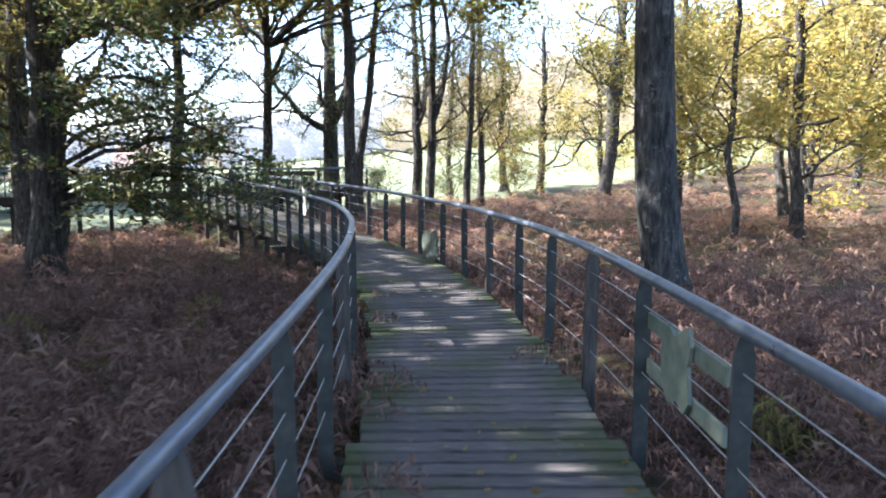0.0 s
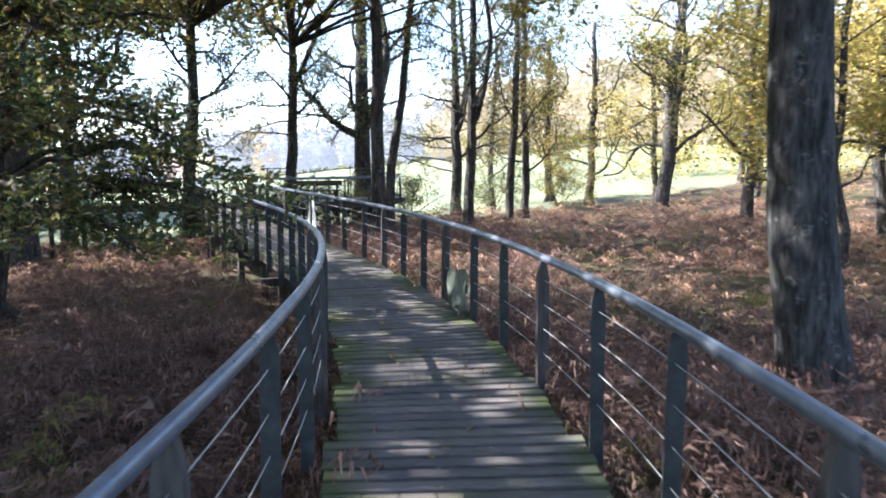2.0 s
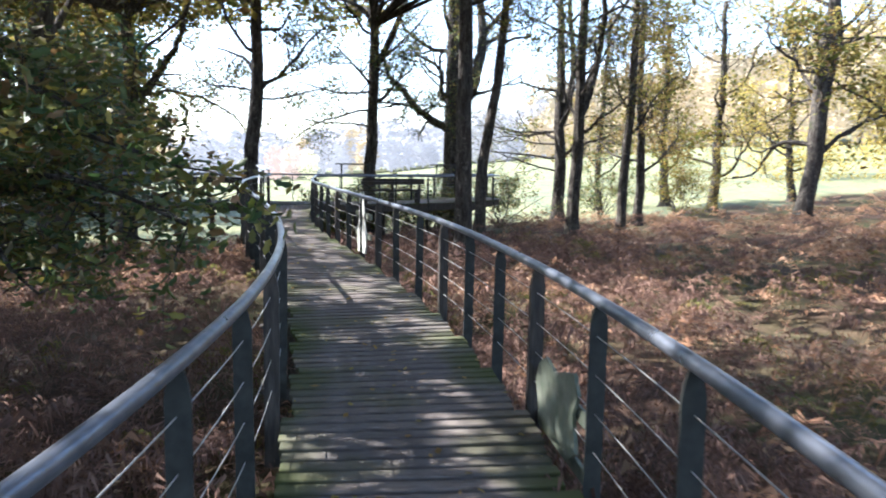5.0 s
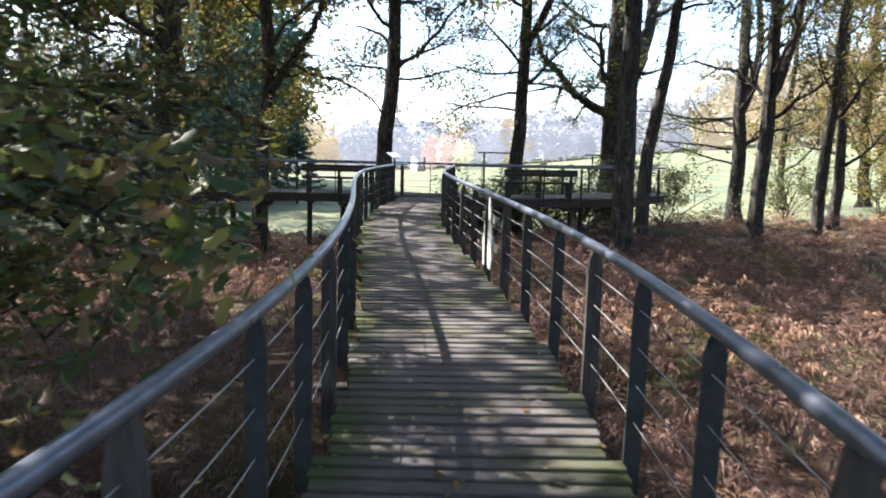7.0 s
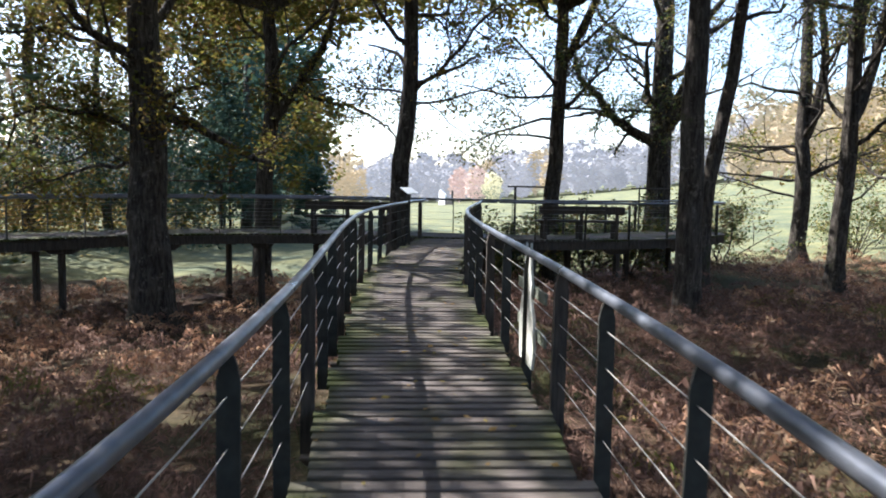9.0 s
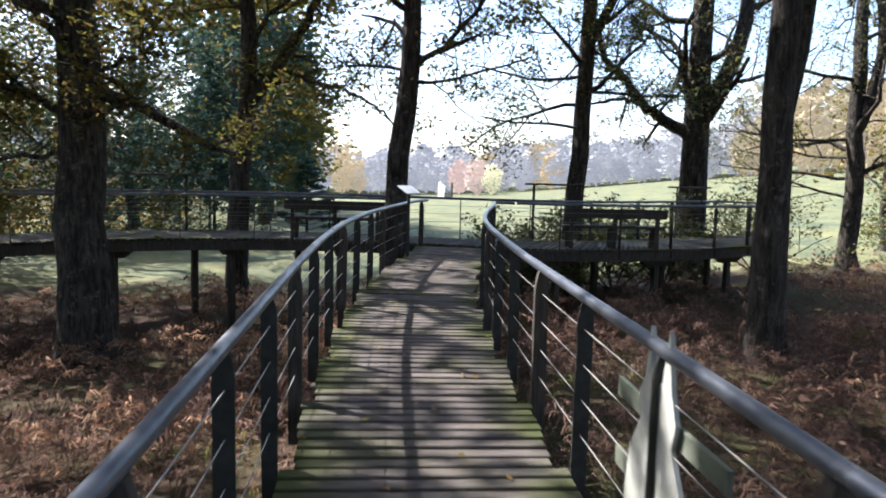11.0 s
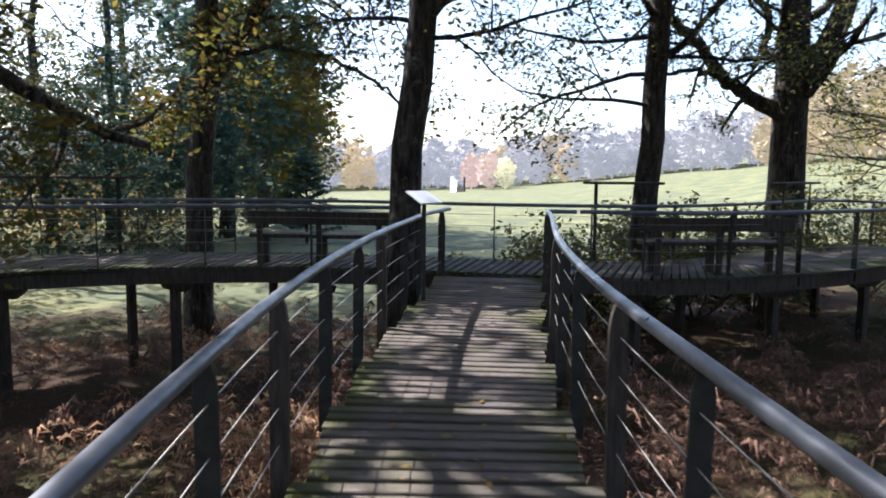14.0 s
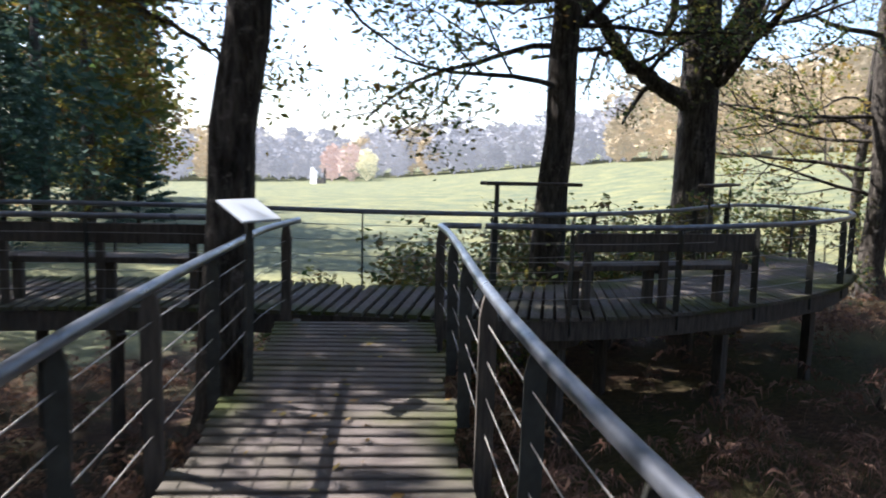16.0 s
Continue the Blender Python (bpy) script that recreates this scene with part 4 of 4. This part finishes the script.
def bracken(name, count, area, mat, seed, label, size=(0.6, 1.25), patch=None, gap=0.15, shapes=None, tuft=4):
    r = np.random.default_rng(seed)
    x0, x1, y0, y1 = area
    shapes = shapes or COARSE
    x = np.repeat(r.uniform(x0, x1, count), tuft) + r.normal(0, 0.06, count * tuft)
    y = np.repeat(r.uniform(y0, y1, count), tuft) + r.normal(0, 0.06, count * tuft)
    keep = (deck_clear(x, y) > gap) & (meadow_at(x, y) < 0.3)
    w = np.sin(x * 0.8 + seed) * np.sin(y * 0.7 + seed * 2) + 0.6 * np.sin(x * 2.1 - y * 1.3 + seed)
    keep &= w > (patch if patch is not None else -9)
    x, y = x[keep][:count], y[keep][:count]
    n = len(x)
    vs, fs, off = [], [], 0
    which = r.integers(0, len(shapes), n)
    for q, (fv, ff) in enumerate(shapes):
        i = np.nonzero(which == q)[0]
        a, s = r.uniform(0, 6.283, len(i)), r.uniform(*size, len(i))
        tilt = r.uniform(0.4, 1.15, len(i))
        lx, ly, lz = fv[:, 0], fv[:, 1], fv[:, 2]
        px = x[i, None] + s[:, None] * (np.cos(a)[:, None] * lx - np.sin(a)[:, None] * ly)
        py = y[i, None] + s[:, None] * (np.sin(a)[:, None] * lx + np.cos(a)[:, None] * ly)
        pz = land(x[i], y[i])[:, None] - 0.03 + s[:, None] * tilt[:, None] * 1.5 * lz
        vs.append(np.stack([px, py, pz], -1).reshape(-1, 3))
        fs.append((ff[None] + (np.arange(len(i)) * len(fv))[:, None, None]).reshape(-1, 3) + off)
        off += len(i) * len(fv)
    ob = fast_mesh(name, np.concatenate(vs), np.concatenate(fs), mat)
    return tagged(ob, label, "bracken", kind="stuff")


bracken("bracken", 3700, (-5.5, 5, 0, 13), fern_brown, 1, "dense dead brown bracken fronds beside the boardwalk", shapes=FINE)
bracken("bracken", 2300, (-11, 2, 13, 31), fern_brown, 2, "dense dead brown bracken fronds beside the boardwalk", shapes=FINE)
bracken("bracken", 2200, (-15, 12, -3, 24), fern_brown, 9, "dead brown bracken fronds under the oaks")
bracken("bracken", 2000, (-18, 14, 22, 44), fern_brown, 10, "dead brown bracken fronds under the oaks")
# orange fronds paint in the sunlit stretches of bracken
bracken("bracken", 2400, (-3, 16, 12, 46), fern_orange_lit, 3, "orange bracken fronds under the oaks, sunlight put into their colour", patch=0.0)
bracken("bracken", 1200, (-19, -8, 15, 33), fern_orange_lit, 4, "orange bracken fronds under the oaks, sunlight put into their colour", patch=0.0)
bracken("bracken", 450, (-10, 8, 0, 30), fern_green, 5, "fading green bracken fronds", patch=0.5, shapes=FINE)
bracken("bracken", 700, (-26, -12, -4, 26), fern_brown, 7, "dead brown bracken fronds deep in the wood")
bracken("bracken", 700, (8, 24, -6, 20), fern_brown, 8, "dead brown bracken fronds deep in the wood")
bracken("bracken", 1800, (8, 34, 8, 60), fern_orange_lit, 6, "rust-coloured bracken under the yellow oaks")


# ---- far woods across the valley, haze painted into their colour and glow ----
def far_wood(name, mat, picks, seed, label, rows=((0, 1.0), (14, 1.15), (30, 1.3))):
    r = np.random.default_rng(seed)
    vs, fs, off = [], [], 0
    for bearing in picks:
        for back, grow_ in rows:
            bb = bearing + r.uniform(-0.6, 0.6)
            d, z = wood_edge(bb)
            d = d + back + r.uniform(-4, 6)
            a = radians(bb)
            x, y = HUB[0] - math.sin(a) * d, HUB[1] + math.cos(a) * d
            z = float(land(x, y))
            h = r.uniform(10, 15) * grow_ * (1.3 if bb < 2 else 1.0)
            w = h * r.uniform(0.25, 0.38)
            n = 300
            p = r.normal(0, 1, (n, 3))
            p /= np.linalg.norm(p, axis=1)[:, None]
            p *= r.uniform(0.55, 1.0, (n, 1)) ** 0.5
            c = np.c_[x + p[:, 0] * w, y + p[:, 1] * w, z + h * 0.55 + p[:, 2] * h * 0.46]
            v, f = leaf_cloud(c, 0.3, 1, 1.3, int(r.integers(1e6)), 1.0)
            vs.append(v)
            fs.append(f + off)
            off += len(v)
            tv, tf = tube([(x, y, z - 1), (x, y, z + h * 0.7)], [0.3, 0.15], 4, False)
            tf = np.array([(q[0], q[1], q[2]) for q in tf] + [(q[0], q[2], q[3]) for q in tf])
            vs.append(tv)
            fs.append(tf + off)
            off += len(tv)
    ob = fast_mesh(name, np.concatenate(vs), np.concatenate(fs), mat)
    return tagged(ob, label, "woodland", kind="stuff")


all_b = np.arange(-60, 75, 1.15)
far_wood("far_woodland", far_mauve, [q for i, q in enumerate(all_b) if q > 1 and i not in (67, 71, 80, 81)], 1, "grey-mauve bare woods across the valley, mist put into colour and glow")
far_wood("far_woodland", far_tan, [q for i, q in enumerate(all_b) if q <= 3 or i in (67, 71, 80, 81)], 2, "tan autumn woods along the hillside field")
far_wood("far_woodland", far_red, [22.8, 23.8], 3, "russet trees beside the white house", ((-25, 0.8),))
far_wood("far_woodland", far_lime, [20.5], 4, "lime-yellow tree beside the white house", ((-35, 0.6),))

# ---- a belt of trees up the valley, added to lay long shade over the meadow ----
r = np.random.default_rng(300)
for i in range(9):
    u = i / 8
    x, y = -34 - 25 * u + r.uniform(-2, 2), 51 + 38 * u + r.uniform(-2, 2)
    z, tall = float(land(x, y)), 19 - 9 * u + r.uniform(-1, 1)
    e = empty("field_tree", (0, 0, 0), "tall dark tree added along the meadow's far side to shade it", "tree", "trees along the meadow")
    v, f = tube([(x, y, z - 0.3), (x + 0.2, y, z + 3), (x, y, z + tall * 0.6)], [0.45, 0.35, 0.15], 8)
    mesh_object("trunk", v, f, bark_dark, e, smooth=True)
    clumps = r.normal(0, 1, (46, 3))
    clumps /= np.linalg.norm(clumps, axis=1)[:, None]
    clumps *= r.uniform(0.35, 1.0, (46, 1)) ** 0.5 * np.array([4.4, 4.4, tall * 0.44]) * (1 + 0.2 * np.sin(np.arange(46) * 1.7))[:, None]
    q = np.repeat(clumps, 34, axis=0) + r.normal(0, 1, (46 * 34, 3)) * (0.85, 0.85, 0.6) + (x, y, z + tall * 0.55)
    v, f = leaf_cloud(q, 0.35, 2, 0.32, 300 + i)
    fast_mesh("crown", v, f, (leaf_pine, leaf_olive, leaf_green)[i % 3], e)

# ---- ruin far off in the valley ----
ha = radians(25.0)
hx, hy = HUB[0] - math.sin(ha) * 215, HUB[1] + math.cos(ha) * 215
hz = float(land(hx, hy)) - 0.3
ruin = empty("ruined_building", (hx, hy, hz), "pale broken gable wall of a ruin far off", "ruin")
ruin.rotation_euler = (0, 0, radians(-24))
outline_board("wall", [(-1.3, 0), (1.5, 0), (1.5, 3.6), (0.9, 4.0), (0.7, 3.6), (0.3, 4.6), (-0.2, 4.2), (-0.5, 5.1), (-1.0, 4.9), (-1.3, 3.6)], 0.6, white_wall, ruin, "white broken gable wall")
outline_board("chimney", [(4.3, 0), (4.8, 0), (4.75, 4.7), (4.4, 4.9)], 0.5, bark_grey, ruin, "grey chimney stump")
outline_board("low_wall", [(1.5, 0), (4.3, 0), (4.3, 1.6), (3.4, 2.2), (2.6, 1.3), (1.5, 1.9)], 0.5, bark_grey, ruin, "grey low wall")
undergrowth([(hx + 11 + q, hy + 3) for q in (0, 2.2, 4.4, 6.4)], leaf_pine, 206, "dark scrub mound beside the ruin", 900, 2.6, 1.4)

# ---- fallen leaves on the boards ----
r = np.random.default_rng(400)
k = r.integers(60, len(centre) - 10, 420)
side = np.clip(r.normal(0, 0.42, 420), -0.7, 0.7)[:, None]
across = offset(centre, 1.0)[k] - centre[k]
xy = centre[k] + across * side + r.normal(0, 0.02, (420, 2))
a = r.uniform(0, 6.28, 420)
sz = r.uniform(0.015, 0.04, 420)[:, None]
u = np.c_[np.cos(a), np.sin(a), r.normal(0, 0.12, 420)]
w = np.c_[-np.sin(a), np.cos(a), r.normal(0, 0.2, 420)]
c0 = np.c_[xy, deck_z(xy[:, 1]) + 0.014]
v = np.stack([c0 - u * sz, c0 + w * sz * 0.6, c0 + u * sz, c0 - w * sz * 0.6], 1).reshape(-1, 3)
k = np.arange(420) * 4
litter_ob = fast_mesh("fallen_leaves", v, np.concatenate([np.stack([k, k + 1, k + 2], 1), np.stack([k, k + 2, k + 3], 1)]), leaf_rust)
tagged(litter_ob, "small brown oak leaves fallen on the boards", "fallen leaves", kind="stuff")
